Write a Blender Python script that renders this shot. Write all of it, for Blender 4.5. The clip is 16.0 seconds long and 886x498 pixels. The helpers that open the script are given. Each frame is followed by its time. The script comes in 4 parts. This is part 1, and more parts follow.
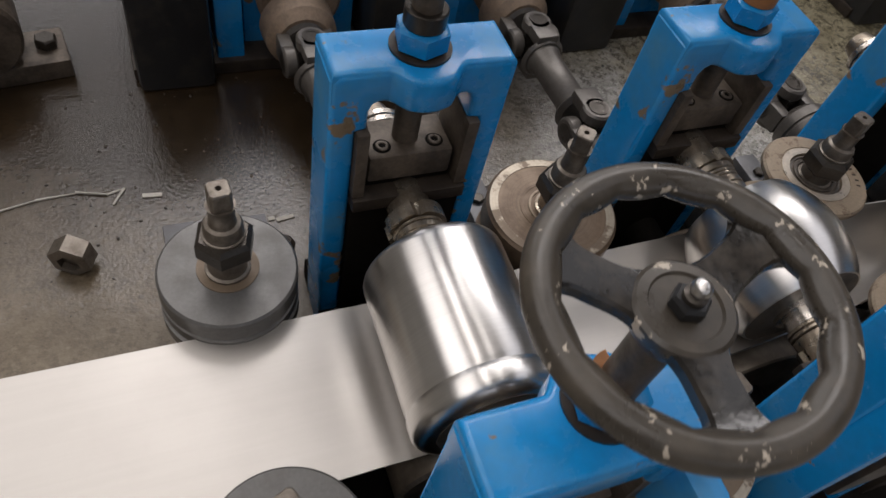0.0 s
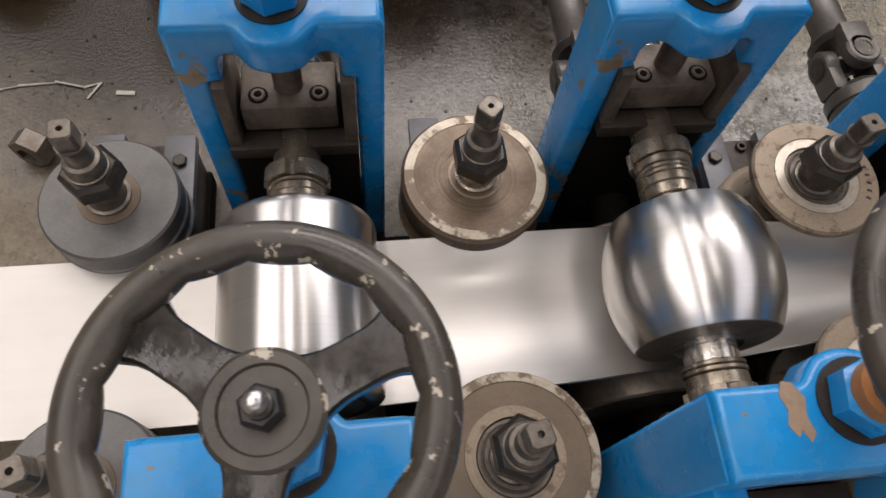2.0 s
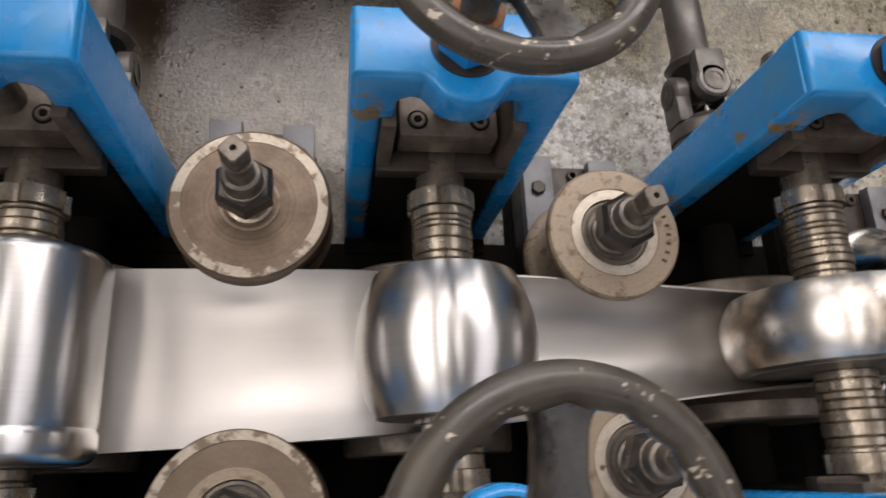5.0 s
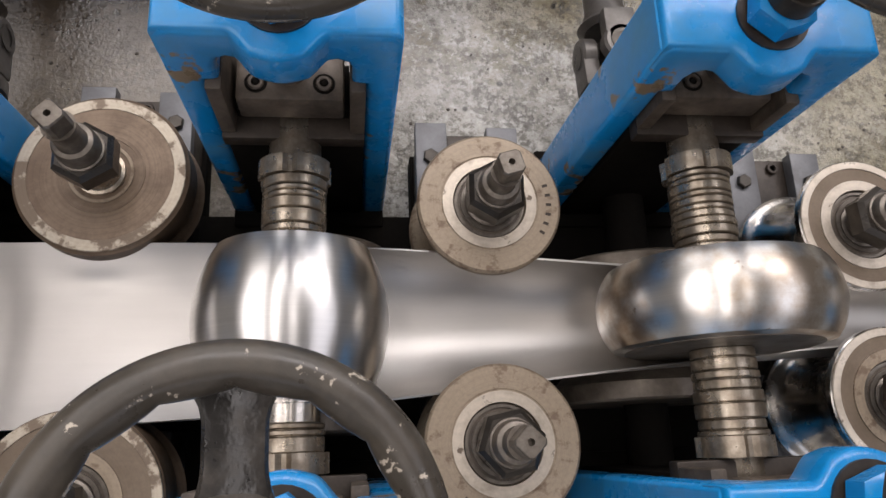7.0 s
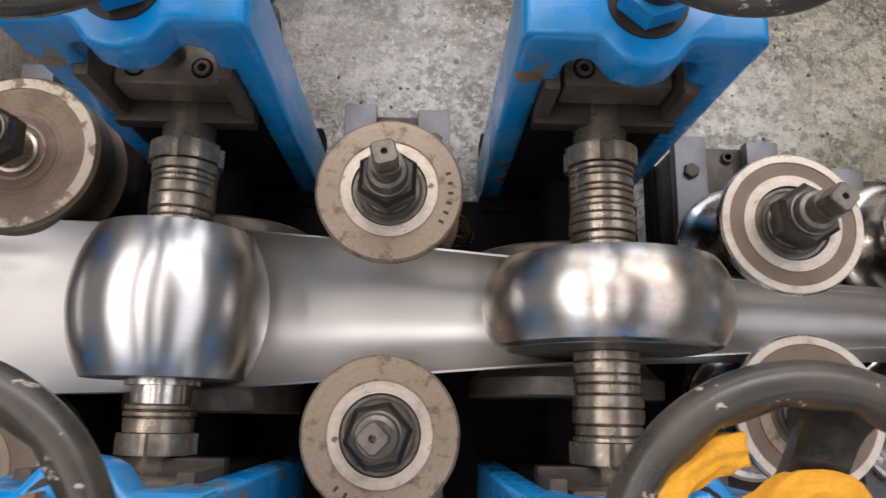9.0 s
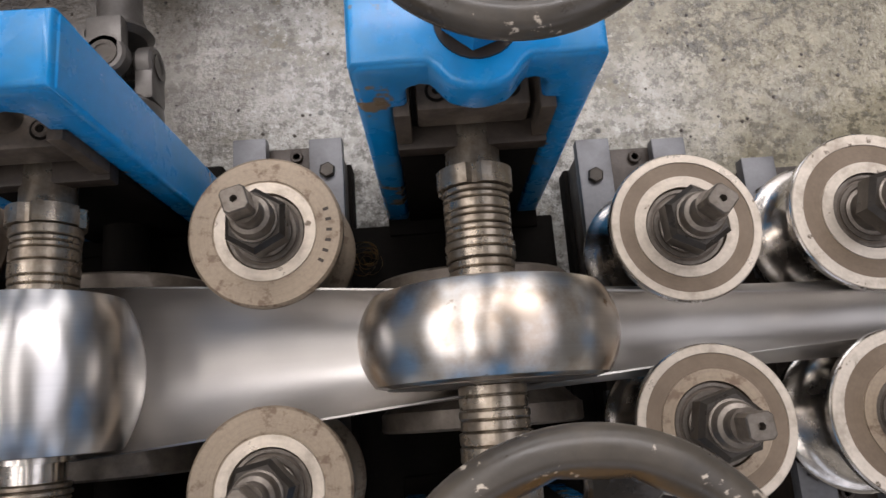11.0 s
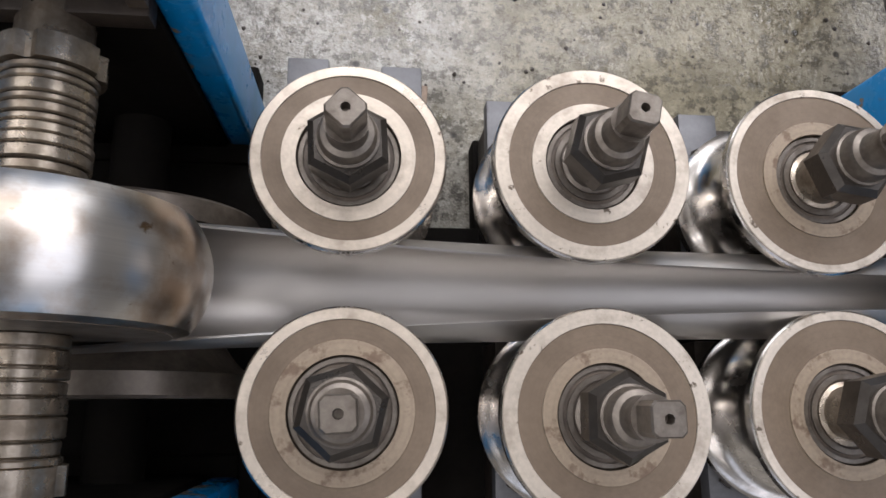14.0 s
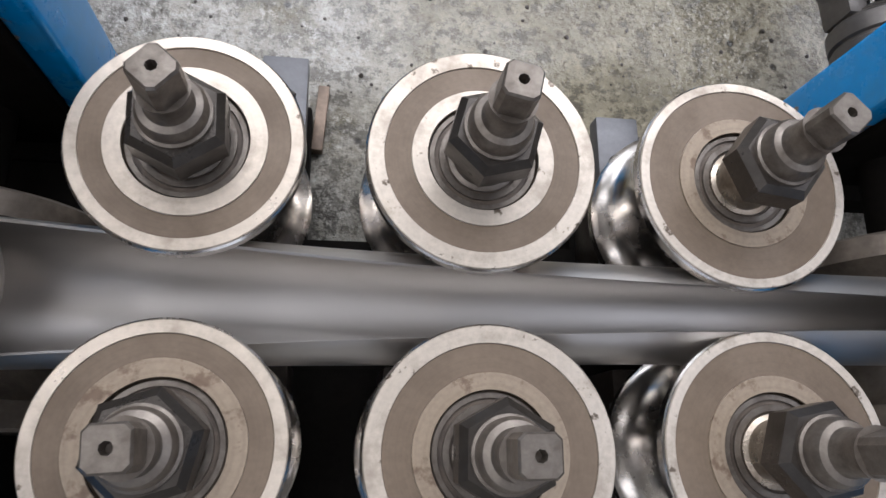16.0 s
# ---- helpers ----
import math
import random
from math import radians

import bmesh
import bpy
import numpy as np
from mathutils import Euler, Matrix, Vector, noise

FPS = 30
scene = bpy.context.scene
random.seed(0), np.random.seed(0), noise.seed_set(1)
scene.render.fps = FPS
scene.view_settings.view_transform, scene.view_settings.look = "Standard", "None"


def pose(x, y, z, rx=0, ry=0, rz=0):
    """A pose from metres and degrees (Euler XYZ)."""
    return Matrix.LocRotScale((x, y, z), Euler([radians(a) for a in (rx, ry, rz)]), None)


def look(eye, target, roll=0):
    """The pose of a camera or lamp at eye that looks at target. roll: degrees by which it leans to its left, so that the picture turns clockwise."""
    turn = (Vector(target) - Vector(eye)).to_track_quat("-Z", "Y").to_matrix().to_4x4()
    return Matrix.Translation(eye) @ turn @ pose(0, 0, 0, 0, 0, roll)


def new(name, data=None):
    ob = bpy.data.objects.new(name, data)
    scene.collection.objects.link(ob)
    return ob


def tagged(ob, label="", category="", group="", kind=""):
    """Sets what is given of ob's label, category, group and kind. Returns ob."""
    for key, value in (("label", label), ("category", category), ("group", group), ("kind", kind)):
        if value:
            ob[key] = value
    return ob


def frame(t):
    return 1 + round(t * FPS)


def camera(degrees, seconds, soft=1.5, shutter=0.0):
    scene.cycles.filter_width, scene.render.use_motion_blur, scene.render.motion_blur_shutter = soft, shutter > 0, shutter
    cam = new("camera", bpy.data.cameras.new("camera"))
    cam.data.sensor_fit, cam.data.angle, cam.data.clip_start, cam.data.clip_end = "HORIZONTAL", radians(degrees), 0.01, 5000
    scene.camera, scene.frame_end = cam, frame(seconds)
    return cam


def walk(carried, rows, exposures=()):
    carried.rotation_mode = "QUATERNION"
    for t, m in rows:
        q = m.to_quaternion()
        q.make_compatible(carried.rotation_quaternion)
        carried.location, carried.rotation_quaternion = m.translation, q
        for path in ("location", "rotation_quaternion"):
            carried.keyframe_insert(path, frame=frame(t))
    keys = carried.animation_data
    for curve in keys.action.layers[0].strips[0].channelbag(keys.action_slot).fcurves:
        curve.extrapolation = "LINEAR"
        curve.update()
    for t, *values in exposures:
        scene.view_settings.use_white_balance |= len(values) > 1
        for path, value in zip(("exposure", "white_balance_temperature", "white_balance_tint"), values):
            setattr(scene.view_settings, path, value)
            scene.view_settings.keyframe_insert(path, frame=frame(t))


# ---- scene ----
cam = camera(63.9, 16.0, shutter=0.4)
PATH = [
    (0, (-0.339, -0.239, 0.691), (0.309, 0.791, -0.896), 16.1),
    (0.5, (-0.296, -0.188, 0.698), (0.305, 0.729, -0.974), 18.8),
    (1, (-0.239, -0.182, 0.716), (0.26, 0.697, -1.01), 20.4),
    (1.5, (-0.16, -0.186, 0.716), (0.169, 0.671, -1.061), 15.5),
    (2, (-0.102, -0.195, 0.722), (0.113, 0.62, -1.092), 10.0),
    (2.5, (-0.063, -0.202, 0.725), (0.115, 0.606, -1.096), 5.5),
    (3, (-0.04, -0.195, 0.716), (0.107, 0.568, -1.127), 5.1),
    (3.5, (-0.016, -0.171, 0.715), (0.123, 0.544, -1.148), 7.5),
    (4, (-0.01, -0.144, 0.719), (0.28, 0.53, -1.142), 21.2),
    (4.5, (0.009, -0.106, 0.732), (0.313, 0.471, -1.159), 23.5),
    (5, (0.071, -0.097, 0.738), (0.369, 0.505, -1.145), 25.3),
    (5.2, (0.093, -0.101, 0.734), (0.396, 0.529, -1.14), 25.7),
    (7.3, (0.199, -0.092, 0.723), (0.422, 0.426, -1.196), 21.4),
    (7.5, (0.197, -0.085, 0.726), (0.398, 0.416, -1.199), 18.6),
    (8, (0.227, -0.077, 0.723), (0.386, 0.37, -1.22), 15.4),
    (8.5, (0.285, -0.079, 0.732), (0.398, 0.371, -1.214), 15.0),
    (9, (0.336, -0.078, 0.728), (0.388, 0.374, -1.22), 7.9),
    (9.2, (0.351, -0.079, 0.724), (0.431, 0.39, -1.219), 10.5),
    (11.3, (0.447, -0.048, 0.706), (0.484, 0.39, -1.245), -0.1),
    (11.5, (0.462, -0.049, 0.698), (0.518, 0.362, -1.258), 2.5),
    (12, (0.52, -0.048, 0.679), (0.571, 0.316, -1.287), 6.0),
    (12.5, (0.559, -0.053, 0.652), (0.667, 0.329, -1.308), 14.1),
    (13, (0.591, -0.052, 0.625), (0.755, 0.323, -1.333), 22.6),
    (13.5, (0.616, -0.059, 0.608), (0.813, 0.328, -1.345), 26.8),
    (14, (0.633, -0.067, 0.595), (0.842, 0.356, -1.349), 26.6),
    (14.5, (0.651, -0.07, 0.575), (0.861, 0.337, -1.372), 27.5),
    (15, (0.664, -0.078, 0.559), (0.897, 0.327, -1.386), 30.2),
    (15.5, (0.682, -0.077, 0.55), (0.952, 0.423, -1.367), 28.7),
    (16, (0.696, -0.071, 0.535), (0.983, 0.462, -1.372), 29.2),
]
EXPOSURES = [(0.0, -0.63, 6450, 13), (1.0, -0.42, 6550, 13), (2.0, -0.27, 6600, 15), (3.0, -0.18, 6600, 15), (4.5, -0.15, 6600, 15),
             (9.0, -0.10, 6300, 15), (12.0, -0.08, 6350, 15), (16.0, -0.03, 5850, 13)]
walk(cam, [(t, look(eye, target, roll)) for t, eye, target, roll in PATH], EXPOSURES)


# ---- world and light ----
world = bpy.data.worlds.new("world")
scene.world = world
world.use_nodes = True
wn = world.node_tree.nodes
sky = wn.new("ShaderNodeTexSky")
sky.sky_type = 'NISHITA'
sky.sun_disc = False
sky.sun_elevation = radians(42)
sky.sun_rotation = radians(160)
wn["Background"].inputs["Strength"].default_value = 0.08
world.node_tree.links.new(sky.outputs["Color"], wn["Background"].inputs["Color"])

HALL = (-5.5, 6.5, -4.0, 4.6, 3.6)          # x0, x1, y0, y1, ceiling height
# openings in the roof: x0, x1, y0, y1
SKYLIGHTS = [(-4.2, -1.5, -2.8, 3.5), (-0.85, -0.5, -2.8, 1.8), (0.35, 0.65, -2.8, 1.8), (1.9, 4.8, -2.8, 1.8), (-0.9, 3.9, 2.05, 3.25)]
SKY_WATTS = [165, 34, 17, 56, 205]
SKY_TINTS = [(1.0, 0.945, 0.88)] * 3 + [(1.0, 0.965, 0.935)] * 2
WINDOW = (-2.2, 3.6, 1.3, 2.9)               # in the far long wall: x0, x1, z0, z1
SOUTH = (-2.5, 3.5, 1.4, 2.8)                # in the unseen wall behind the operator, added for fill: x0, x1, z0, z1


def area(name, m, sx, sy, watts, color=(1.0, 0.945, 0.88)):
    data = bpy.data.lights.new(name, 'AREA')
    data.shape, data.size, data.size_y, data.energy, data.color = 'RECTANGLE', sx, sy, watts, color
    ob = new(name, data)
    ob.matrix_world = m
    return ob


for (x0, x1, y0, y1), watts, tint in zip(SKYLIGHTS, SKY_WATTS, SKY_TINTS):
    area("skylight_lamp", pose((x0 + x1) / 2, (y0 + y1) / 2, HALL[4] + 0.02), x1 - x0, y1 - y0, watts, tint)
area("window_lamp", pose((WINDOW[0] + WINDOW[1]) / 2, HALL[3] + 0.03, (WINDOW[2] + WINDOW[3]) / 2, -90, 0, 0),
     WINDOW[1] - WINDOW[0], WINDOW[3] - WINDOW[2], 90, (1.0, 0.97, 0.93))
# weak fill lamp, added to lift the housings' front faces
area("south_fill_lamp", pose((SOUTH[0] + SOUTH[1]) / 2, HALL[2] - 0.03, (SOUTH[2] + SOUTH[3]) / 2, 90, 0, 0),
     SOUTH[1] - SOUTH[0], SOUTH[3] - SOUTH[2], 16, (1.0, 0.97, 0.93))


# ---- materials ----
def mix(nt, kind, fac, a, b):
    n = nt.nodes.new("ShaderNodeMix")
    n.data_type = 'RGBA'
    n.blend_type = kind
    for socket, v in ((n.inputs[0], fac), (n.inputs[6], a), (n.inputs[7], b)):
        if hasattr(v, "is_output"):
            nt.links.new(v, socket)
        elif isinstance(v, (int, float)):
            socket.default_value = v
        else:
            socket.default_value = (*v, 1)
    return n.outputs[2]


def tex(nt, scale, detail=4, rough=0.6, stretch=(1, 1, 1), kind="noise", shift=0):
    co = nt.nodes.new("ShaderNodeTexCoord")
    mp = nt.nodes.new("ShaderNodeMapping")
    mp.inputs["Scale"].default_value = stretch
    mp.inputs["Location"].default_value = (shift, shift * 0.7, shift * 0.3)
    nt.links.new(co.outputs["Object"], mp.inputs["Vector"])
    if kind == "noise":
        n = nt.nodes.new("ShaderNodeTexNoise")
        n.inputs["Detail"].default_value = detail
        n.inputs["Roughness"].default_value = rough
    else:
        n = nt.nodes.new("ShaderNodeTexVoronoi")
        n.feature = kind
    n.inputs["Scale"].default_value = scale
    nt.links.new(mp.outputs["Vector"], n.inputs["Vector"])
    return n.outputs["Distance"] if kind != "noise" else n.outputs[0]


def ramp(nt, fac, lo, hi, a=0.0, b=1.0):
    n = nt.nodes.new("ShaderNodeMapRange")
    nt.links.new(fac, n.inputs[0])
    for i, v in enumerate((lo, hi, a, b)):
        n.inputs[1 + i].default_value = v
    return n.outputs[0]


def bump(nt, height, strength, distance):
    n = nt.nodes.new("ShaderNodeBump")
    n.inputs["Strength"].default_value = strength
    n.inputs["Distance"].default_value = distance
    nt.links.new(height, n.inputs["Height"])
    return n.outputs["Normal"]


def surface(name, base, rough, metal=0.0, dirt=(0.05, 0.04, 0.03), dirt_at=(0.5, 0.75), dirt_amount=0.6, dirt_scale=30,
            grain=0.12, grain_scale=250, stretch=(1, 1, 1), relief=0.15, chips=None, chips_at=(0.66, 0.7), chips_scale=55, rough_span=0.15, spec=0.5, turned="", rings=0.0):
    """A worn surface: base colour with fine grain, patches of dirt and, where given, chips of another colour."""
    m = bpy.data.materials.new(name)
    m.use_nodes = True
    nt = m.node_tree
    b = nt.nodes["Principled BSDF"]
    fine = tex(nt, grain_scale, 3, 0.6, stretch)
    patch = tex(nt, dirt_scale, 6, 0.65, (1, 1, 1), shift=3)
    c = mix(nt, 'MIX', ramp(nt, fine, 0.3, 0.7), [v * (1 - grain) for v in base], [min(1, v * (1 + grain)) for v in base])
    c = mix(nt, 'MIX', ramp(nt, patch, *dirt_at, 0, dirt_amount), c, dirt)
    if chips:
        spots = ramp(nt, tex(nt, chips_scale, 5, 0.6, shift=8), *chips_at)
        c = mix(nt, 'MIX', spots, c, chips)
    if rings:
        co = nt.nodes.new("ShaderNodeTexCoord")
        flat = nt.nodes.new("ShaderNodeVectorMath")
        flat.operation = 'MULTIPLY'
        flat.inputs[1].default_value = (1, 1, 0)
        nt.links.new(co.outputs["Object"], flat.inputs[0])
        length = nt.nodes.new("ShaderNodeVectorMath")
        length.operation = 'LENGTH'
        nt.links.new(flat.outputs[0], length.inputs[0])
        lines = nt.nodes.new("ShaderNodeTexNoise")
        lines.noise_dimensions = '1D'
        lines.inputs["Scale"].default_value = 420
        lines.inputs["Detail"].default_value = 3
        nt.links.new(length.outputs["Value"], lines.inputs["W"])
        c = mix(nt, 'MULTIPLY', ramp(nt, lines.outputs[0], 0.42, 0.68, 0, rings), c, (0.45, 0.40, 0.36))
    nt.links.new(c, b.inputs["Base Color"])
    b.inputs["Metallic"].default_value = metal
    b.inputs["Specular IOR Level"].default_value = spec
    if turned:
        tangent = nt.nodes.new("ShaderNodeTangent")
        tangent.direction_type, tangent.axis = 'RADIAL', turned
        nt.links.new(tangent.outputs[0], b.inputs["Tangent"])
        b.inputs["Anisotropic"].default_value = 0.65
        b.inputs["Anisotropic Rotation"].default_value = 0.25
    nt.links.new(ramp(nt, patch, 0.3, 0.75, rough - rough_span / 2, rough + rough_span), b.inputs["Roughness"])
    nt.links.new(bump(nt, fine, relief, 0.0006), b.inputs["Normal"])
    return m


STRIP = surface("strip_steel", (0.50, 0.476, 0.447), 0.41, 1.0, (0.44, 0.415, 0.385), (0.48, 0.75), 0.35, 7, 0.02, 140, (0.05, 1, 1), 0.02, rough_span=0.08)
CHROME = surface("polished_roll_steel", (0.66, 0.64, 0.62), 0.285, 1.0, (0.48, 0.44, 0.39), (0.50, 0.72), 0.2, 22, 0.05, 900, (0.015, 1, 0.015), 0.006, rough_span=0.02, turned="Y")
STAINED = surface("stained_roll_steel", (0.72, 0.69, 0.65), 0.30, 1.0, (0.47, 0.36, 0.26), (0.44, 0.58), 0.75, 22, 0.05, 900, (0.015, 1, 0.015), 0.006, chips=(0.30, 0.20, 0.12), chips_at=(0.66, 0.72), chips_scale=70, rough_span=0.02, turned="Y")
GROOVE = surface("worn_groove_steel", (0.68, 0.64, 0.59), 0.22, 1.0, (0.25, 0.2, 0.15), (0.45, 0.7), 0.5, 30, 0.1, 150, (1, 1, 0.2), 0.06, rough_span=0.15)
FACE = surface("dusty_roller_face", (0.158, 0.116, 0.078), 0.48, 0.22, (0.112, 0.080, 0.052), (0.42, 0.68), 0.6, 28, 0.08, 320, relief=0.16, rings=0.10)
BROWN = surface("browned_roller_steel", (0.170, 0.120, 0.080), 0.42, 0.35, (0.095, 0.062, 0.040), (0.45, 0.64), 0.6, 48, 0.1, 320, relief=0.2, rings=0.3)
RING = surface("ground_ring_steel", (0.54, 0.47, 0.385), 0.32, 0.5, (0.21, 0.165, 0.12), (0.50, 0.74), 0.75, 32, 0.08, 300, relief=0.16, chips=(0.15, 0.115, 0.085), chips_at=(0.67, 0.71), chips_scale=110, rings=0.10)
WORN = surface("worn_pale_rim_steel", (0.40, 0.345, 0.27), 0.40, 0.4, (0.13, 0.092, 0.062), (0.49, 0.56), 0.9, 50, 0.1, 300, relief=0.25, rings=0.10)
PITTED = surface("pitted_ring_steel", (0.53, 0.465, 0.385), 0.33, 0.5, (0.20, 0.16, 0.118), (0.50, 0.70), 0.7, 36, 0.08, 300, relief=0.22, chips=(0.12, 0.092, 0.066), chips_at=(0.61, 0.66), chips_scale=95, rings=0.08)
DULL = surface("dull_beige_steel", (0.29, 0.228, 0.162), 0.46, 0.3, (0.13, 0.08, 0.05), (0.54, 0.63), 0.75, 80, 0.1, 320, relief=0.2, rings=0.15)
GREYROLL = surface("grey_roller_steel", (0.125, 0.122, 0.118), 0.42, 0.5, (0.09, 0.08, 0.07), (0.45, 0.75), 0.5, 30, 0.1, 300, relief=0.15)
OXIDE = surface("black_oxide_steel", (0.060, 0.052, 0.044), 0.30, 0.6, (0.030, 0.024, 0.018), (0.44, 0.66), 0.7, 48, 0.12, 350, relief=0.18)
DRIVE = surface("greyed_drive_steel", (0.175, 0.152, 0.127), 0.38, 0.65, (0.07, 0.055, 0.042), (0.44, 0.66), 0.7, 60, 0.14, 350, relief=0.22)
SPACER = surface("oily_spacer_steel", (0.40, 0.345, 0.275), 0.28, 0.85, (0.15, 0.112, 0.078), (0.44, 0.66), 0.7, 60, 0.2, 200, (1, 0.25, 1), 0.35)
GREASE = surface("greasy_brown_iron", (0.043, 0.033, 0.0255), 0.42, 0.2, (0.016, 0.012, 0.0095), (0.42, 0.68), 0.75, 32, 0.18, 260, relief=0.35, spec=0.32)
DUSTY = surface("dusty_chock_iron", (0.108, 0.084, 0.063), 0.50, 0.25, (0.035, 0.026, 0.020), (0.44, 0.64), 0.8, 34, 0.18, 260, relief=0.4)
LOWROLL = surface("dull_lower_roll_steel", (0.17, 0.14, 0.11), 0.42, 0.4, (0.05, 0.04, 0.03), (0.42, 0.68), 0.7, 30, 0.12, 220, relief=0.2)
BARS = surface("grey_slide_bar", (0.115, 0.115, 0.12), 0.42, 0.35, (0.06, 0.05, 0.045), (0.5, 0.75), 0.5, 40, 0.1, 280, relief=0.2)
BLUE = surface("blue_enamel", (0.0010, 0.225, 0.565), 0.25, 0.0, (0.105, 0.255, 0.345), (0.46, 0.70), 0.6, 11, 0.07, 120, relief=0.10,
               chips=(0.20, 0.145, 0.09), chips_at=(0.625, 0.65), chips_scale=24, rough_span=0.18, spec=0.5)
WHEEL = surface("worn_black_enamel", (0.045, 0.038, 0.030), 0.30, 0.0, (0.095, 0.076, 0.055), (0.46, 0.72), 0.6, 30, 0.12, 300, relief=0.16,
                chips=(0.42, 0.365, 0.295), chips_at=(0.618, 0.645), chips_scale=85, rough_span=0.2)
SPOKES = surface("black_oily_enamel", (0.016, 0.0145, 0.013), 0.15, 0.0, (0.050, 0.041, 0.032), (0.48, 0.66), 0.7, 40, 0.12, 110, relief=0.5)
# near-black: grease plus the shade under the machine, put into the base colour
SHADE_BLACK = surface("shade_and_grease_black", (0.0065, 0.0054, 0.0043), 0.75, 0.0, (0.012, 0.009, 0.007), (0.5, 0.75), 0.5, 25, 0.2, 200, relief=0.4, spec=0.08)
ORANGE = surface("orange_rust_paint", (0.34, 0.14, 0.045), 0.5, 0.0, (0.2, 0.09, 0.04), (0.5, 0.75), 0.5, 60, 0.1, 200, relief=0.3)
RUSTY = surface("rusty_yoke_iron", (0.24, 0.175, 0.125), 0.5, 0.3, (0.07, 0.055, 0.045), (0.45, 0.7), 0.65, 30, 0.15, 220, relief=0.4)
JOINT = surface("grey_joint_iron", (0.110, 0.100, 0.090), 0.36, 0.4, (0.06, 0.052, 0.045), (0.45, 0.7), 0.6, 38, 0.12, 220, relief=0.3)
CLOTH = surface("yellow_cloth", (0.70, 0.33, 0.02), 0.85, 0.0, (0.45, 0.2, 0.02), (0.5, 0.75), 0.5, 30, 0.12, 500, relief=0.5)
PRIMER = surface("bare_primer", (0.30, 0.205, 0.135), 0.55, 0.0, (0.16, 0.12, 0.085), (0.48, 0.7), 0.6, 60, 0.12, 260, relief=0.3)
BRASS = surface("brass_swarf", (0.60, 0.42, 0.17), 0.35, 0.35)
PALE = surface("pale_scrap", (0.36, 0.34, 0.30), 0.6)
BLACK = surface("black_cover", (0.012, 0.012, 0.013), 0.35, 0.0)
PLASTER = surface("shop_wall_plaster", (0.26, 0.25, 0.23), 0.8, 0.0, (0.25, 0.22, 0.18), (0.5, 0.8), 0.5, 1.3, 0.06, 30)
ROOF = surface("roof_sheet", (0.28, 0.272, 0.258), 0.7, 0.0, (0.16, 0.14, 0.12), (0.5, 0.8), 0.5, 1.1, 0.06, 20)


def ground_material():
    m = bpy.data.materials.new("oily_concrete")
    m.use_nodes = True
    nt = m.node_tree
    b = nt.nodes["Principled BSDF"]
    broad = tex(nt, 2.6, 5, 0.6)
    mid = tex(nt, 16, 7, 0.68, shift=5)
    fine = tex(nt, 170, 4, 0.65)
    specks = tex(nt, 75, kind="F1", shift=2)
    pits = tex(nt, 26, kind="F1", shift=9)
    c = mix(nt, 'MIX', ramp(nt, mid, 0.35, 0.68), (0.31, 0.30, 0.265), (0.64, 0.625, 0.585))
    c = mix(nt, 'MIX', ramp(nt, fine, 0.35, 0.7, 0, 0.5), c, (0.27, 0.25, 0.215))
    c = mix(nt, 'MIX', ramp(nt, tex(nt, 7, 7, 0.72, shift=21), 0.53, 0.64, 0, 0.8), c, (0.14, 0.12, 0.06))
    c = mix(nt, 'MIX', ramp(nt, tex(nt, 60, 6, 0.78, shift=31), 0.49, 0.57, 0, 0.85), c, (0.13, 0.12, 0.10))
    c = mix(nt, 'MIX', ramp(nt, tex(nt, 110, 5, 0.75, shift=41), 0.53, 0.62, 0, 0.8), c, (0.60, 0.585, 0.55))
    c = mix(nt, 'MIX', ramp(nt, specks, 0.15, 0.07, 0, 0.7), c, (0.07, 0.06, 0.05))
    c = mix(nt, 'MIX', ramp(nt, pits, 0.12, 0.07, 0, 0.9), c, (0.03, 0.027, 0.023))
    # dark veins where dirt has settled in the cracks
    vein = tex(nt, 9, 9, 0.72, shift=51)
    line = nt.nodes.new("ShaderNodeMath")
    line.operation = 'MULTIPLY'
    nt.links.new(ramp(nt, vein, 0.470, 0.496), line.inputs[0])
    nt.links.new(ramp(nt, vein, 0.530, 0.504), line.inputs[1])
    some = nt.nodes.new("ShaderNodeMath")
    some.operation = 'MULTIPLY'
    nt.links.new(line.outputs[0], some.inputs[0])
    nt.links.new(ramp(nt, tex(nt, 5, 4, 0.6, shift=61), 0.46, 0.60, 0, 0.85), some.inputs[1])
    c = mix(nt, 'MIX', some.outputs[0], c, (0.05, 0.045, 0.035))
    # old oil browns the upstream end; behind it machinery shade is painted in black
    co = nt.nodes.new("ShaderNodeTexCoord")
    sp = nt.nodes.new("ShaderNodeSeparateXYZ")
    nt.links.new(co.outputs["Object"], sp.inputs[0])

    def stain_or_shade(x, y, size, soft, wobble):
        d = nt.nodes.new("ShaderNodeVectorMath")
        d.operation = 'DISTANCE'
        nt.links.new(co.outputs["Object"], d.inputs[0])
        d.inputs[1].default_value = (x, y, 0)
        add = nt.nodes.new("ShaderNodeMath")
        add.operation = 'MULTIPLY_ADD'
        nt.links.new(tex(nt, 3.2, 6, 0.62, shift=x * 7), add.inputs[0])
        add.inputs[1].default_value = wobble
        nt.links.new(d.outputs["Value"], add.inputs[2])
        return ramp(nt, add.outputs[0], size + soft, size - soft)

    oil = stain_or_shade(-0.62, 0.30, 1.09, 0.20, 0.7)
    shade_pool = stain_or_shade(-0.26, 0.82, 0.88, 0.17, 0.5)
    c = mix(nt, 'MULTIPLY', stain_or_shade(0.90, 0.46, 0.74, 0.14, 0.75), c, (0.50, 0.455, 0.33))
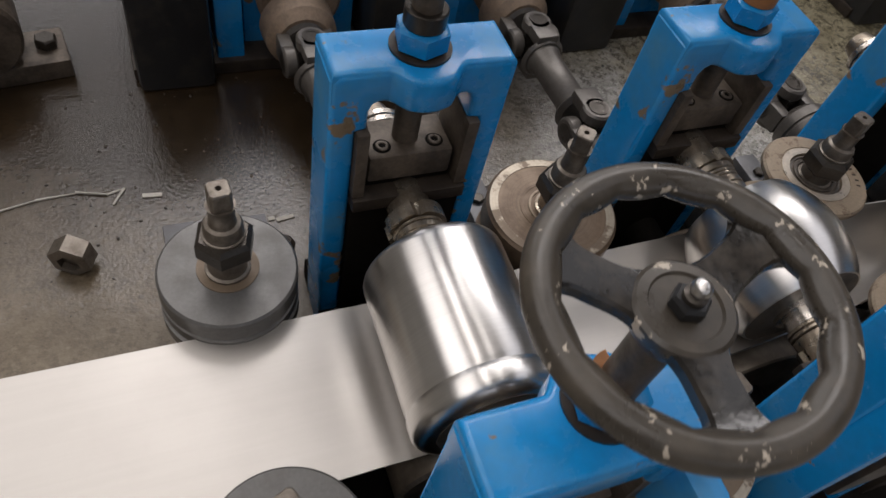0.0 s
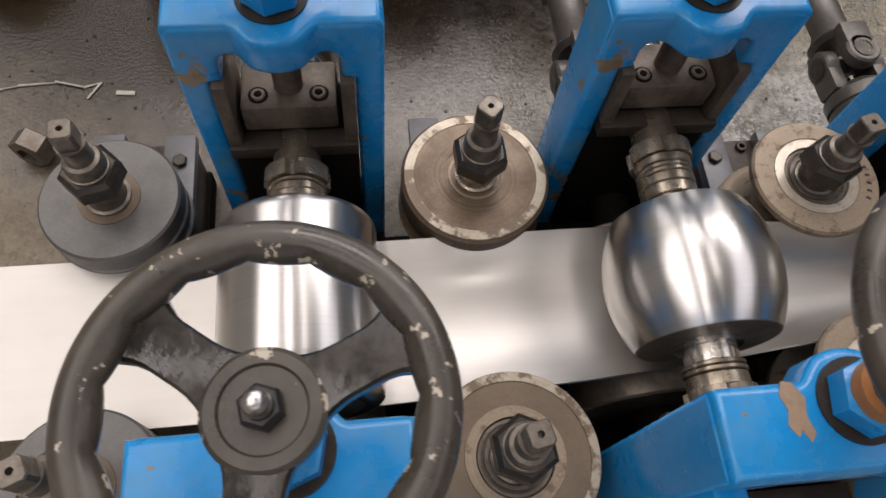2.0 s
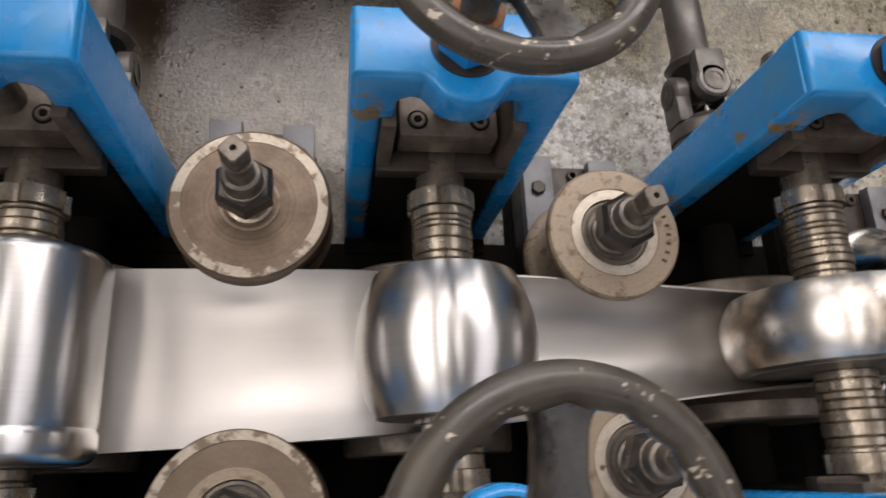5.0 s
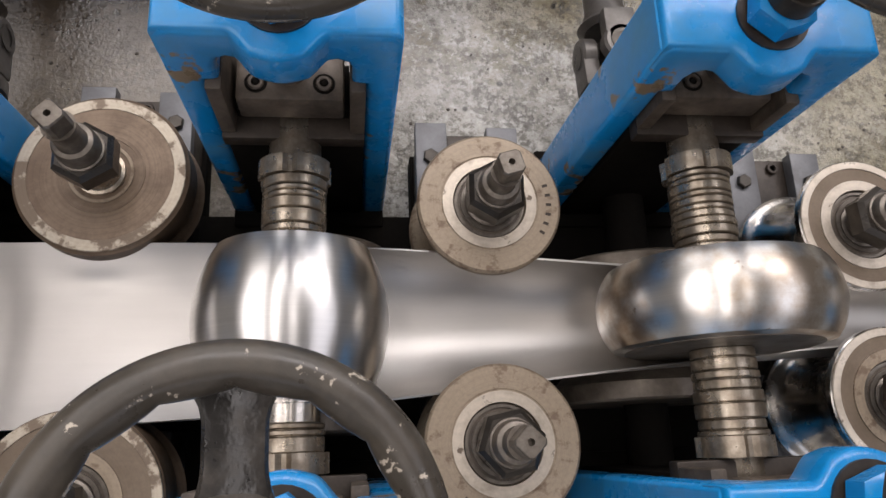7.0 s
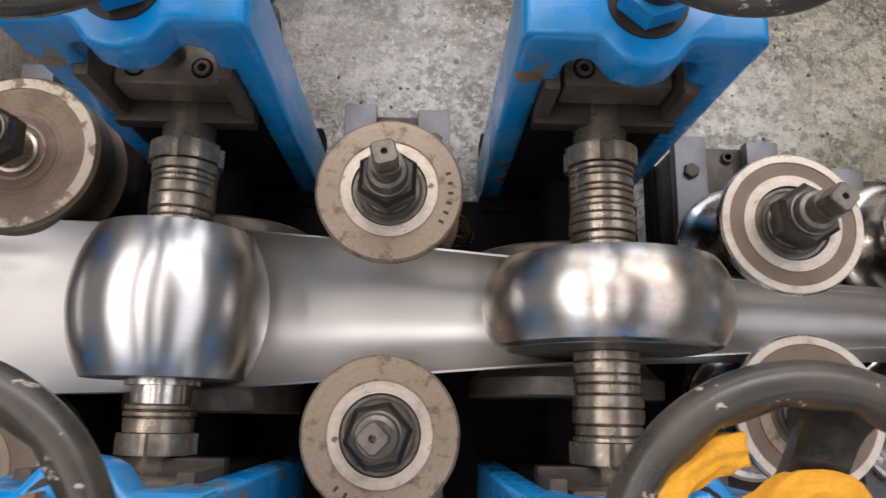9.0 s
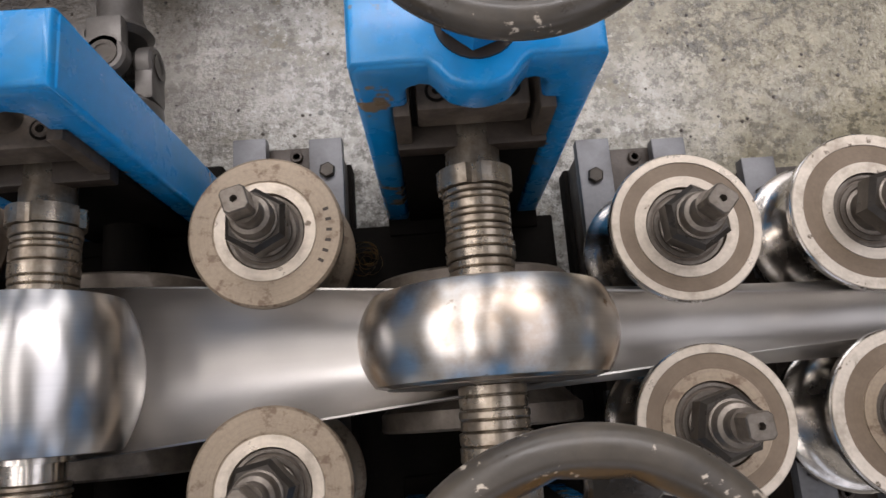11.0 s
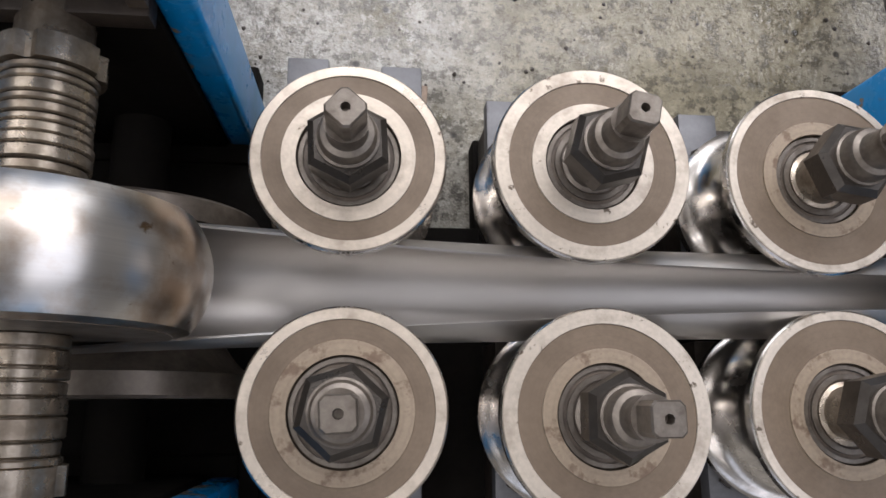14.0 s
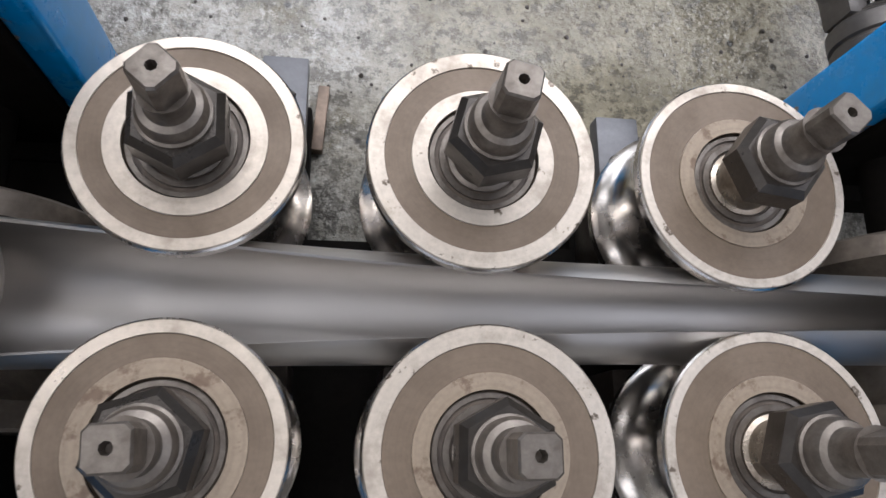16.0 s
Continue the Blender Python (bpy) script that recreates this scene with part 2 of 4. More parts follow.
    c = mix(nt, 'MULTIPLY', stain_or_shade(0.47, 0.47, 0.50, 0.07, 0.75), c, (0.52, 0.44, 0.26))
    c = mix(nt, 'MIX', ramp(nt, oil, 0, 1, 0, 0.55), c, (0.37, 0.345, 0.30))
    c = mix(nt, 'MULTIPLY', oil, c, (0.46, 0.385, 0.295))
    # shade of the machinery behind, multiplied into the floor colour
    c = mix(nt, 'MULTIPLY', shade_pool, c, (0.13, 0.105, 0.08))
    nt.links.new(c, b.inputs["Base Color"])
    # a film of coolant behind the drive side, dry concrete beside the line
    film = nt.nodes.new("ShaderNodeMath")
    film.operation = 'MULTIPLY_ADD'
    nt.links.new(tex(nt, 6, 5, 0.65, shift=13), film.inputs[0])
    film.inputs[1].default_value = 0.28
    nt.links.new(sp.outputs["Y"], film.inputs[2])
    wet = ramp(nt, film.outputs[0], 0.345, 0.40)
    dry = nt.nodes.new("ShaderNodeMath")
    dry.operation = 'MULTIPLY'
    nt.links.new(wet, dry.inputs[0])
    nt.links.new(ramp(nt, oil, 0.2, 0.9, 1, 0.45), dry.inputs[1])
    film_rough = ramp(nt, dry.outputs[0], 0, 1, 0.38, 0.06)
    oily = nt.nodes.new("ShaderNodeMix")
    nt.links.new(shade_pool, oily.inputs[0])
    nt.links.new(film_rough, oily.inputs[2])
    oily.inputs[3].default_value = 0.2
    nt.links.new(oily.outputs[0], b.inputs["Roughness"])
    nt.links.new(ramp(nt, dry.outputs[0], 0, 1, 0.4, 0.9), b.inputs["Specular IOR Level"])
    drops = tex(nt, 210, 4, 0.6, shift=17)
    h = mix(nt, 'MIX', 0.8, mid, drops)
    relief = nt.nodes.new("ShaderNodeBump")
    relief.inputs["Distance"].default_value = 0.008
    calm = nt.nodes.new("ShaderNodeMath")
    calm.operation = 'MULTIPLY'
    nt.links.new(ramp(nt, dry.outputs[0], 0, 1, 0.55, 0.34), calm.inputs[0])
    nt.links.new(ramp(nt, oil, 0, 1, 1.0, 0.3), calm.inputs[1])
    nt.links.new(calm.outputs[0], relief.inputs["Strength"])
    nt.links.new(h, relief.inputs["Height"])
    nt.links.new(relief.outputs["Normal"], b.inputs["Normal"])
    return m


CONCRETE = ground_material()


# ---- mesh helpers ----
def part(name, bm, material, parent=None, label="", smooth=True):
    me = bpy.data.meshes.new(name)
    bm.normal_update()
    bm.to_mesh(me)
    bm.free()
    me.materials.append(material)
    if smooth:
        for p in me.polygons:
            p.use_smooth = True
        me.set_sharp_from_angle(angle=radians(35))
    ob = new(name, me)
    ob.parent = parent
    return tagged(ob, label) if label else ob


def thing(name, x, y, z, label, category, group="", kind="", turn=0):
    ob = new(name)
    ob.empty_display_size = 0.02
    ob.matrix_world = pose(x, y, z, 0, 0, turn)
    return tagged(ob, label, category, group, kind)


def box(x0, x1, y0, y1, z0, z1, r=0.0, bm=None):
    bm = bm or bmesh.new()
    vs = bmesh.ops.create_cube(bm, size=1)["verts"]
    for v in vs:
        v.co = Vector((x0 + (v.co.x + 0.5) * (x1 - x0), y0 + (v.co.y + 0.5) * (y1 - y0), z0 + (v.co.z + 0.5) * (z1 - z0)))
    if r:
        edges = list({e for v in vs for e in v.link_edges})
        bmesh.ops.bevel(bm, geom=edges, offset=r, segments=2, affect='EDGES', profile=0.6)
    return bm


def lathe(profile, seg=48, axis='z', bm=None, at=(0, 0, 0)):
    """A closed body of revolution from (radius, height) pairs."""
    bm = bm or bmesh.new()
    turn = {'z': lambda a, b, h: (a, b, h), 'y': lambda a, b, h: (a, h, b), 'x': lambda a, b, h: (h, a, b)}[axis]
    rings = []
    for r, h in profile:
        if r < 1e-6:
            rings.append([bm.verts.new(Vector(turn(0, 0, h)) + Vector(at))])
        else:
            rings.append([bm.verts.new(Vector(turn(r * math.cos(2 * math.pi * i / seg), r * math.sin(2 * math.pi * i / seg), h)) + Vector(at)) for i in range(seg)])
    for a, b in zip(rings, rings[1:]):
        if len(a) == 1 and len(b) == 1:
            continue
        for i in range(seg):
            j = (i + 1) % seg
            if len(a) == 1:
                bm.faces.new((a[0], b[i], b[j]))
            elif len(b) == 1:
                bm.faces.new((a[i], b[0], a[j]))
            else:
                bm.faces.new((a[i], b[i], b[j], a[j]))
    bmesh.ops.recalc_face_normals(bm, faces=bm.faces)
    return bm


def rod(r, h0, h1, seg=32, axis='z', c=0.001, at=(0, 0, 0), bm=None):
    return lathe([(0, h0), (r - c, h0), (r, h0 + c), (r, h1 - c), (r - c, h1), (0, h1)], seg, axis, bm, at)


def ngon_prism(n, r, h0, h1, c=0.002, turn=0.0, hole=0.0, at=(0, 0, 0)):
    """A nut or square: its top corners cut off round as on a turned blank."""
    bm = bmesh.new()
    rows = []
    flat = r * math.cos(math.pi / n)
    for k, h in ((flat / r * 0.97, h0), (1, h0 + c), (1, h1 - c), (flat / r * 0.97, h1)):
        rows.append([bm.verts.new((r * k * math.cos(2 * math.pi * i / n + turn) + at[0], r * k * math.sin(2 * math.pi * i / n + turn) + at[1], h + at[2])) for i in range(n)])
    for a, b in zip(rows, rows[1:]):
        for i in range(n):
            bm.faces.new((a[i], a[(i + 1) % n], b[(i + 1) % n], b[i]))
    bm.faces.new(rows[0][::-1])
    if hole:
        rim = [bm.verts.new((hole * math.cos(2 * math.pi * i / n + turn) + at[0], hole * math.sin(2 * math.pi * i / n + turn) + at[1], h1 + at[2])) for i in range(n)]
        low = [bm.verts.new((v.co.x, v.co.y, h1 - 0.008 + at[2])) for v in rim]
        for i in range(n):
            j = (i + 1) % n
            bm.faces.new((rows[-1][i], rows[-1][j], rim[j], rim[i]))
            bm.faces.new((rim[i], rim[j], low[j], low[i]))
        bm.faces.new(low)
    else:
        bm.faces.new(rows[-1])
    bmesh.ops.recalc_face_normals(bm, faces=bm.faces)
    return bm


def rounded_square(side, cut, h0, h1, turn):
    """A square shank with cut corners and a centre hole in its end."""
    h = side / 2
    base = [(h, -h + cut), (h, h - cut), (h - cut, h), (-h + cut, h), (-h, h - cut), (-h, -h + cut), (-h + cut, -h), (h - cut, -h)]
    c, sn = math.cos(turn), math.sin(turn)
    bm = bmesh.new()
    rows = [[bm.verts.new(((x * c - y * sn) * k, (x * sn + y * c) * k, z)) for x, y in base] for k, z in ((1, h0), (1, h1 - 0.0012), (0.9, h1))]
    start = math.atan2(base[0][1], base[0][0]) + turn
    for r, z in ((0.0026, h1), (0.0022, h1 - 0.007)):
        rows.append([bm.verts.new((r * math.cos(start + 0.4 + (k - 0.5) * math.pi / 4), r * math.sin(start + 0.4 + (k - 0.5) * math.pi / 4), z)) for k in range(8)])
    for a, b in zip(rows, rows[1:]):
        for i in range(8):
            bm.faces.new((a[i], a[(i + 1) % 8], b[(i + 1) % 8], b[i]))
    bm.faces.new(rows[-1])
    bm.faces.new(rows[0][::-1])
    bmesh.ops.recalc_face_normals(bm, faces=bm.faces)
    return bm


def extrude_outline(points, y0, y1, r=0.0, seg=3):
    """A plate cut to an outline in x and z, from y0 to y1, its long edges rounded by r."""
    bm = bmesh.new()
    front = [bm.verts.new((x, y0, z)) for x, z in points]
    face = bm.faces.new(front)
    out = bmesh.ops.extrude_face_region(bm, geom=[face])["geom"]
    for v in out:
        if isinstance(v, bmesh.types.BMVert):
            v.co.y = y1
    bmesh.ops.recalc_face_normals(bm, faces=bm.faces)
    if r:
        es = [e for e in bm.edges if abs(e.verts[0].co.y - e.verts[1].co.y) < 1e-6]
        bmesh.ops.bevel(bm, geom=es, offset=r, segments=seg, affect='EDGES', profile=0.5)
    return bm


def socket_bolt(name, x, y, z, parent, r=0.0065, h=0.005, material=None):
    """A hexagon socket head: a short cylinder with a recess."""
    bm = lathe([(0, -0.002), (r, -0.002), (r, h - 0.0008), (r - 0.0008, h), (r * 0.55, h), (r * 0.5, h - 0.004), (0, h - 0.004)], 20, 'z', None, (x, y, z))
    return part(name, bm, material or GREASE, parent)


# ---- structure ----
def hall():
    x0, x1, y0, y1, top = HALL
    g = part("ground", box(x0 - 0.3, x1 + 0.3, y0 - 0.3, y1 + 0.3, -0.2, 0), CONCRETE, None, smooth=False)
    tagged(g, "worn oily grey concrete floor with black specks", "floor", kind="structure")
    a, b, c, d = SOUTH
    bm = box(x0, a, y0 - 0.2, y0, 0, top)
    box(b, x1, y0 - 0.2, y0, 0, top, bm=bm)
    box(a, b, y0 - 0.2, y0, 0, c, bm=bm)
    box(a, b, y0 - 0.2, y0, d, top, bm=bm)
    w = part("wall_south", bm, PLASTER, smooth=False)
    tagged(w, "dull plastered workshop wall with an opening for added fill light", "wall", kind="structure")
    w = part("wall_west", box(x0 - 0.2, x0, y0 - 0.2, y1 + 0.2, 0, top), PLASTER, smooth=False)
    tagged(w, "dull plastered workshop wall", "wall", kind="structure")
    w = part("wall_east", box(x1, x1 + 0.2, y0 - 0.2, y1 + 0.2, 0, top), PLASTER, smooth=False)
    tagged(w, "dull plastered workshop wall", "wall", kind="structure")
    a, b, c, d = WINDOW
    bm = box(x0, a, y1, y1 + 0.2, 0, top)
    box(b, x1, y1, y1 + 0.2, 0, top, bm=bm)
    box(a, b, y1, y1 + 0.2, 0, c, bm=bm)
    box(a, b, y1, y1 + 0.2, d, top, bm=bm)
    w = part("wall_north", bm, PLASTER, smooth=False)
    tagged(w, "dull plastered workshop wall with a long window opening", "wall", kind="structure")
    bm = bmesh.new()
    xs = sorted({x0, x1, *[v for k in SKYLIGHTS for v in k[:2]]})
    ys = sorted({y0, y1, *[v for k in SKYLIGHTS for v in k[2:]]})
    for p, q in zip(xs, xs[1:]):
        for u, v in zip(ys, ys[1:]):
            mx, my = (p + q) / 2, (u + v) / 2
            if not any(k[0] < mx < k[1] and k[2] < my < k[3] for k in SKYLIGHTS):
                box(p, q, u, v, top, top + 0.1, bm=bm)
    w = part("ceiling", bm, ROOF, smooth=False)
    tagged(w, "sheet roof with long daylight openings", "ceiling", kind="structure")
    # added bed plates; their black paints the shade beneath the line
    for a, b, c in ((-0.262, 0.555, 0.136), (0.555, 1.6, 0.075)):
        bed = part("shade_bed", box(a, b, -0.23, c, -0.01, 0.028, 0.003), SHADE_BLACK)
        tagged(bed, "added greasy steel bed, blackened for the shade under the rolling line", "machine bed", kind="structure")


# ---- the strip ----
PHI = [(-2.5, 0.02), (-0.30, 0.02), (-0.16, 0.10), (-0.07, 0.36), (0.05, 0.55), (0.155, 0.85), (0.22, 1.08), (0.375, 1.62), (0.545, 2.05), (0.688, 2.38),
       (0.83, 2.6), (1.05, 2.8), (1.5, 3.05), (2.6, 3.1)]
HALF = 0.0735


def pass_height(x):
    """Underside of the strip: level through the driven rolls, then falling a little between the side rollers."""
    k = max(0, min(1, (x - 0.5) / 0.25))
    return 0.14 - 0.012 * k * k * (3 - 2 * k)



def bend(x):
    for (a, p), (b, q) in zip(PHI, PHI[1:]):
        if x <= b:
            k = (x - a) / (b - a)
            return p + (q - p) * k
    return PHI[-1][1]


def smooth_bend(x):
    return sum(bend(x + d) for d in (-0.05, -0.025, 0, 0.025, 0.05)) / 5


# shallow buckles beside the rollers: x, y, half length, half width, height
BUCKLES = [(-0.004, 0.041, 0.024, 0.0085, -0.0022), (0.0, 0.026, 0.040, 0.010, 0.0009), (-0.035, 0.05, 0.018, 0.016, -0.0008), (0.055, 0.010, 0.022, 0.035, -0.0010), (0.088, -0.025, 0.022, 0.028, 0.0012),
           (0.02, -0.055, 0.030, 0.016, 0.0008), (0.255, 0.035, 0.030, 0.022, 0.0008), (-0.27, 0.03, 0.06, 0.03, 0.0006),
           (-0.232, -0.005, 0.011, 0.060, 0.0024), (-0.212, 0.0, 0.009, 0.070, -0.0012), (-0.066, 0.0, 0.014, 0.075, -0.0013), (0.075, 0.045, 0.014, 0.02, 0.0012)]


def buckle(x, y):
    return sum(h * math.exp(-((x - u) / a) ** 2 - ((y - v) / b) ** 2) for u, v, a, b, h in BUCKLES)


def steel_strip():
    bm = bmesh.new()
    xs = [-2.4, -1.6, -1.0, -0.7, -0.5] + [-0.4 + 0.0075 * i for i in range(261)] + [1.7, 2.0, 2.5]
    n = 40
    rows = []
    for thick in (0.0, 0.0016):
        side = []
        for x in xs:
            f = smooth_bend(x)
            r = HALF / f
            row = []
            for i in range(n + 1):
                a = f * (2 * i / n - 1)
                rr = r - thick
                row.append(bm.verts.new((x, rr * math.sin(a), pass_height(x) + r - rr * math.cos(a) + buckle(x, r * math.sin(a)))))
            side.append(row)
        rows.append(side)
    for k, side in enumerate(rows):
        for a, b in zip(side, side[1:]):
            for i in range(n):
                q = (a[i], b[i], b[i + 1], a[i + 1])
                bm.faces.new(q if k else q[::-1])
    for j in range(len(xs) - 1):
        for i in (0, n):
            bm.faces.new((rows[0][j][i], rows[1][j][i], rows[1][j + 1][i], rows[0][j + 1][i]))
    bmesh.ops.recalc_face_normals(bm, faces=bm.faces)
    ob = part("steel_strip", bm, STRIP)
    tagged(ob, "bright flat steel strip curling up into an open tube", "steel strip")


# ---- forming rolls ----
def roll_profile(kind):
    if kind == "cylinder":
        R, a, b, f = 0.0624, -0.082, 0.067, 0.011
        pts = [(0.021, a), (R - f - 0.004, a)]
        pts += [(R - f + f * math.sin(t), a + f - f * math.cos(t)) for t in [i * math.pi / 12 for i in range(7)]]
        pts += [(R, a + 0.019), (R - 0.0006, a + 0.0215), (R - 0.0022, a + 0.024), (R - 0.0018, a + 0.0262), (R - 0.0010, a + 0.029), (R - 0.0012, 0.0)]
        pts += [(R - 0.0006 - f + f * math.cos(t), b - f + f * math.sin(t)) for t in [i * math.pi / 12 for i in range(7)]]
        pts += [(R - f - 0.004, b), (0.021, b)]
        return pts
    if kind == "barrel":
        a, b, R, r = -0.058, 0.047, 0.0690, 0.104
        pts = [(0.021, a), (0.050, a)]
        for i in range(25):
            y = a + (b - a) * i / 24
            m = y - (a + b) / 2
            pts.append((R - r + math.sqrt(r * r - m * m), y))
        return pts + [(0.044, b), (0.021, b)]
    a, b, R, r = -0.033, 0.029, 0.0878, 0.047
    mid = (a + b) / 2
    pts = [(0.021, a), (0.070, a), (0.0745, a + 0.001)]
    for i in range(25):
        m = -0.029 + 0.058 * i / 24
        pts.append((R - r + math.sqrt(r * r - m * m), m + mid))
    return pts + [(0.0745, b - 0.001), (0.070, b), (0.021, b)]


def top_roll(x, z, kind, label, material, y_back, y_front):
    t = thing("forming_roll", x, 0, z, label, "forming roll", "upper forming rolls")
    prof = roll_profile(kind)
    part("roll_body", lathe(prof, 96, 'y'), material, t)
    back, front = prof[-1][1], prof[0][1]
    part("arbor", lathe([(0, -0.20), (0.016, -0.20), (0.0195, -0.19), (0.0195, 0.232), (0.015, 0.25), (0, 0.25)], 40, 'y'), SPACER, t, "oily round steel arbor")
    rim = {"cylinder": 0.045, "barrel": 0.0530, "disc": 0.0695}[kind]
    for y, out in ((front, -1), (back, 1)):
        part("end_face", lathe([(0.0215, y - out * 0.002), (0.0215, y + out * 0.0005), (0.030, y + out * 0.0008), (rim, y + out * 0.0004), (rim, y - out * 0.002)], 72, 'y'), LOWROLL, t, "dull brown turned end face")
    if kind == "barrel":
        part("sleeve", lathe([(0.0195, front - 0.017), (0.0208, front - 0.017), (0.0208, front - 0.005), (0.0262, front - 0.0045), (0.0262, front), (0.0195, front)], 40, 'y'), GROOVE, t, "narrow bright sleeve")
    rnd = random.Random(int(x * 1000) + 7)
    for y0, y1 in ((back, y_back), (y_front, front - (0.017 if kind == "barrel" else 0.0))):
        y = y0
        while y < y1 - 0.003:
            w = min(rnd.choice((0.0045, 0.006, 0.0075, 0.009, 0.011)), y1 - y)
            r = 0.0238 + rnd.uniform(-0.0009, 0.0007)
            part("spacer_ring", lathe([(0.0195, y), (r - 0.0010, y), (r, y + 0.0009), (r, y + w - 0.0014), (r - 0.0010, y + w - 0.0006), (0.0195, y + w - 0.0006)], 40, 'y'), SPACER, t)
            y += w
    for y0, y1 in ((y_back, y_back + 0.014), (y_front - 0.014, y_front)):
        bm = bmesh.new()
        rows = []
        for y in (y0, y1):
            rows.append([])
            for k in range(48):
                r = 0.0236 if k % 12 in (0, 1) else 0.0270
                rows[-1].append(bm.verts.new((r * math.cos(k * math.pi / 24), y, r * math.sin(k * math.pi / 24))))
        for k in range(48):
            bm.faces.new((rows[0][k], rows[0][(k + 1) % 48], rows[1][(k + 1) % 48], rows[1][k]))
        bm.faces.new(rows[0])
        bm.faces.new(rows[1][::-1])
        bmesh.ops.recalc_face_normals(bm, faces=bm.faces)
        part("lock_nut", bm, SPACER, t, "notched steel lock nut")
    for k in range(4):
        y = 0.197 + 0.0085 * k
        part("end_ring", lathe([(0.0195, y), (0.0255, y), (0.0265, y + 0.001), (0.0265, y + 0.0065), (0.0255, y + 0.0078), (0.0195, y + 0.0078)], 40, 'y'), GROOVE, t, "bright end ring")
    part("key", box(-0.003, 0.003, back - 0.006, back + 0.006, 0.021, 0.0262, 0.0006), OXIDE, t, "steel key at the bore")
    return t


def bottom_roll(x, kind):
    z = 0.078
    t = thing("forming_roll", x, 0, z, "dark oily lower forming roll under the strip", "forming roll", "lower forming rolls")
    if kind == "cylinder":
        prof = [(0.02, -0.085), (0.058, -0.085), (0.0612, -0.082), (0.0612, 0.082), (0.058, 0.085), (0.02, 0.085)]
    else:
        c, lip, top = (0.0695, 0.0115, 0.0155) if kind == "barrel" else (0.0475, 0.016, 0.027)
        r = c * 1.25 if kind == "barrel" else 0.058
        prof = [(0.02, -c - lip), (0.058 + top, -c - lip), (0.060 + top, -c - lip + 0.002), (0.060 + top, -c)]
        for i in range(17):
            y = -c + 2 * c * i / 16
            prof.append((min(0.060 + top, 0.0612 + r - math.sqrt(max(r * r - y * y, 0))), y))
        prof += [(0.060 + top, c), (0.060 + top, c + lip - 0.002), (0.058 + top, c + lip), (0.02, c + lip)]
    part("roll_body", lathe(prof, 80, 'y'), LOWROLL, t)
    # arbor below the strip, coloured near-black for the shade there
    part("arbor", rod(0.02, -0.2, 0.215, 32, 'y'), SHADE_BLACK, t)
    return t


# ---- housings ----
def window_outline(top):
    """The housing's outline: two legs and a cap over a window with a round-shouldered arch."""
    w, s = 0.0745, 0.006
    out = [(-w, 0.0), (-w, top - s), (-w + s, top), (w - s, top), (w, top - s), (w, 0.0)]
    inner = [(0.0525, 0.0), (0.0525, top - 0.058), (0.043, top - 0.056), (0.043, top - 0.038), (0.040, top - 0.031), (0.034, top - 0.028), (0.024, top - 0.031)]
    return out + inner + [(-x, z) for x, z in inner[::-1]]


def cap_block(top, depth, sx):
    """The cap seen from above: a beam with a round swelling for the screw, its edges softened."""
    plan = [(-0.0735, depth), (-0.0735, 0.001)]
    for k in range(25):
        u = -1 + k / 12
        w = min(1, (1 - abs(u)) / 0.5)
        plan.append((sx + 0.0315 * u, 0.001 - 0.011 * w * w * (3 - 2 * w) - 0.007 * math.cos(math.pi * u / 2) ** 2))
    plan += [(0.0735, 0.001), (0.0735, depth)]
    bm = bmesh.new()
    low = [bm.verts.new((x, y, top - 0.032)) for x, y in plan]
    f = bm.faces.new(low)
    up = bmesh.ops.extrude_face_region(bm, geom=[f])["geom"]
    for v in up:
        if isinstance(v, bmesh.types.BMVert):
            v.co.z = top
    bmesh.ops.recalc_face_normals(bm, faces=bm.faces)
    es = [e for e in bm.edges if abs(e.verts[0].co.z - e.verts[1].co.z) < 1e-6]
    bmesh.ops.bevel(bm, geom=es, offset=0.005, segments=3, affect='EDGES', profile=0.5)
    return bm


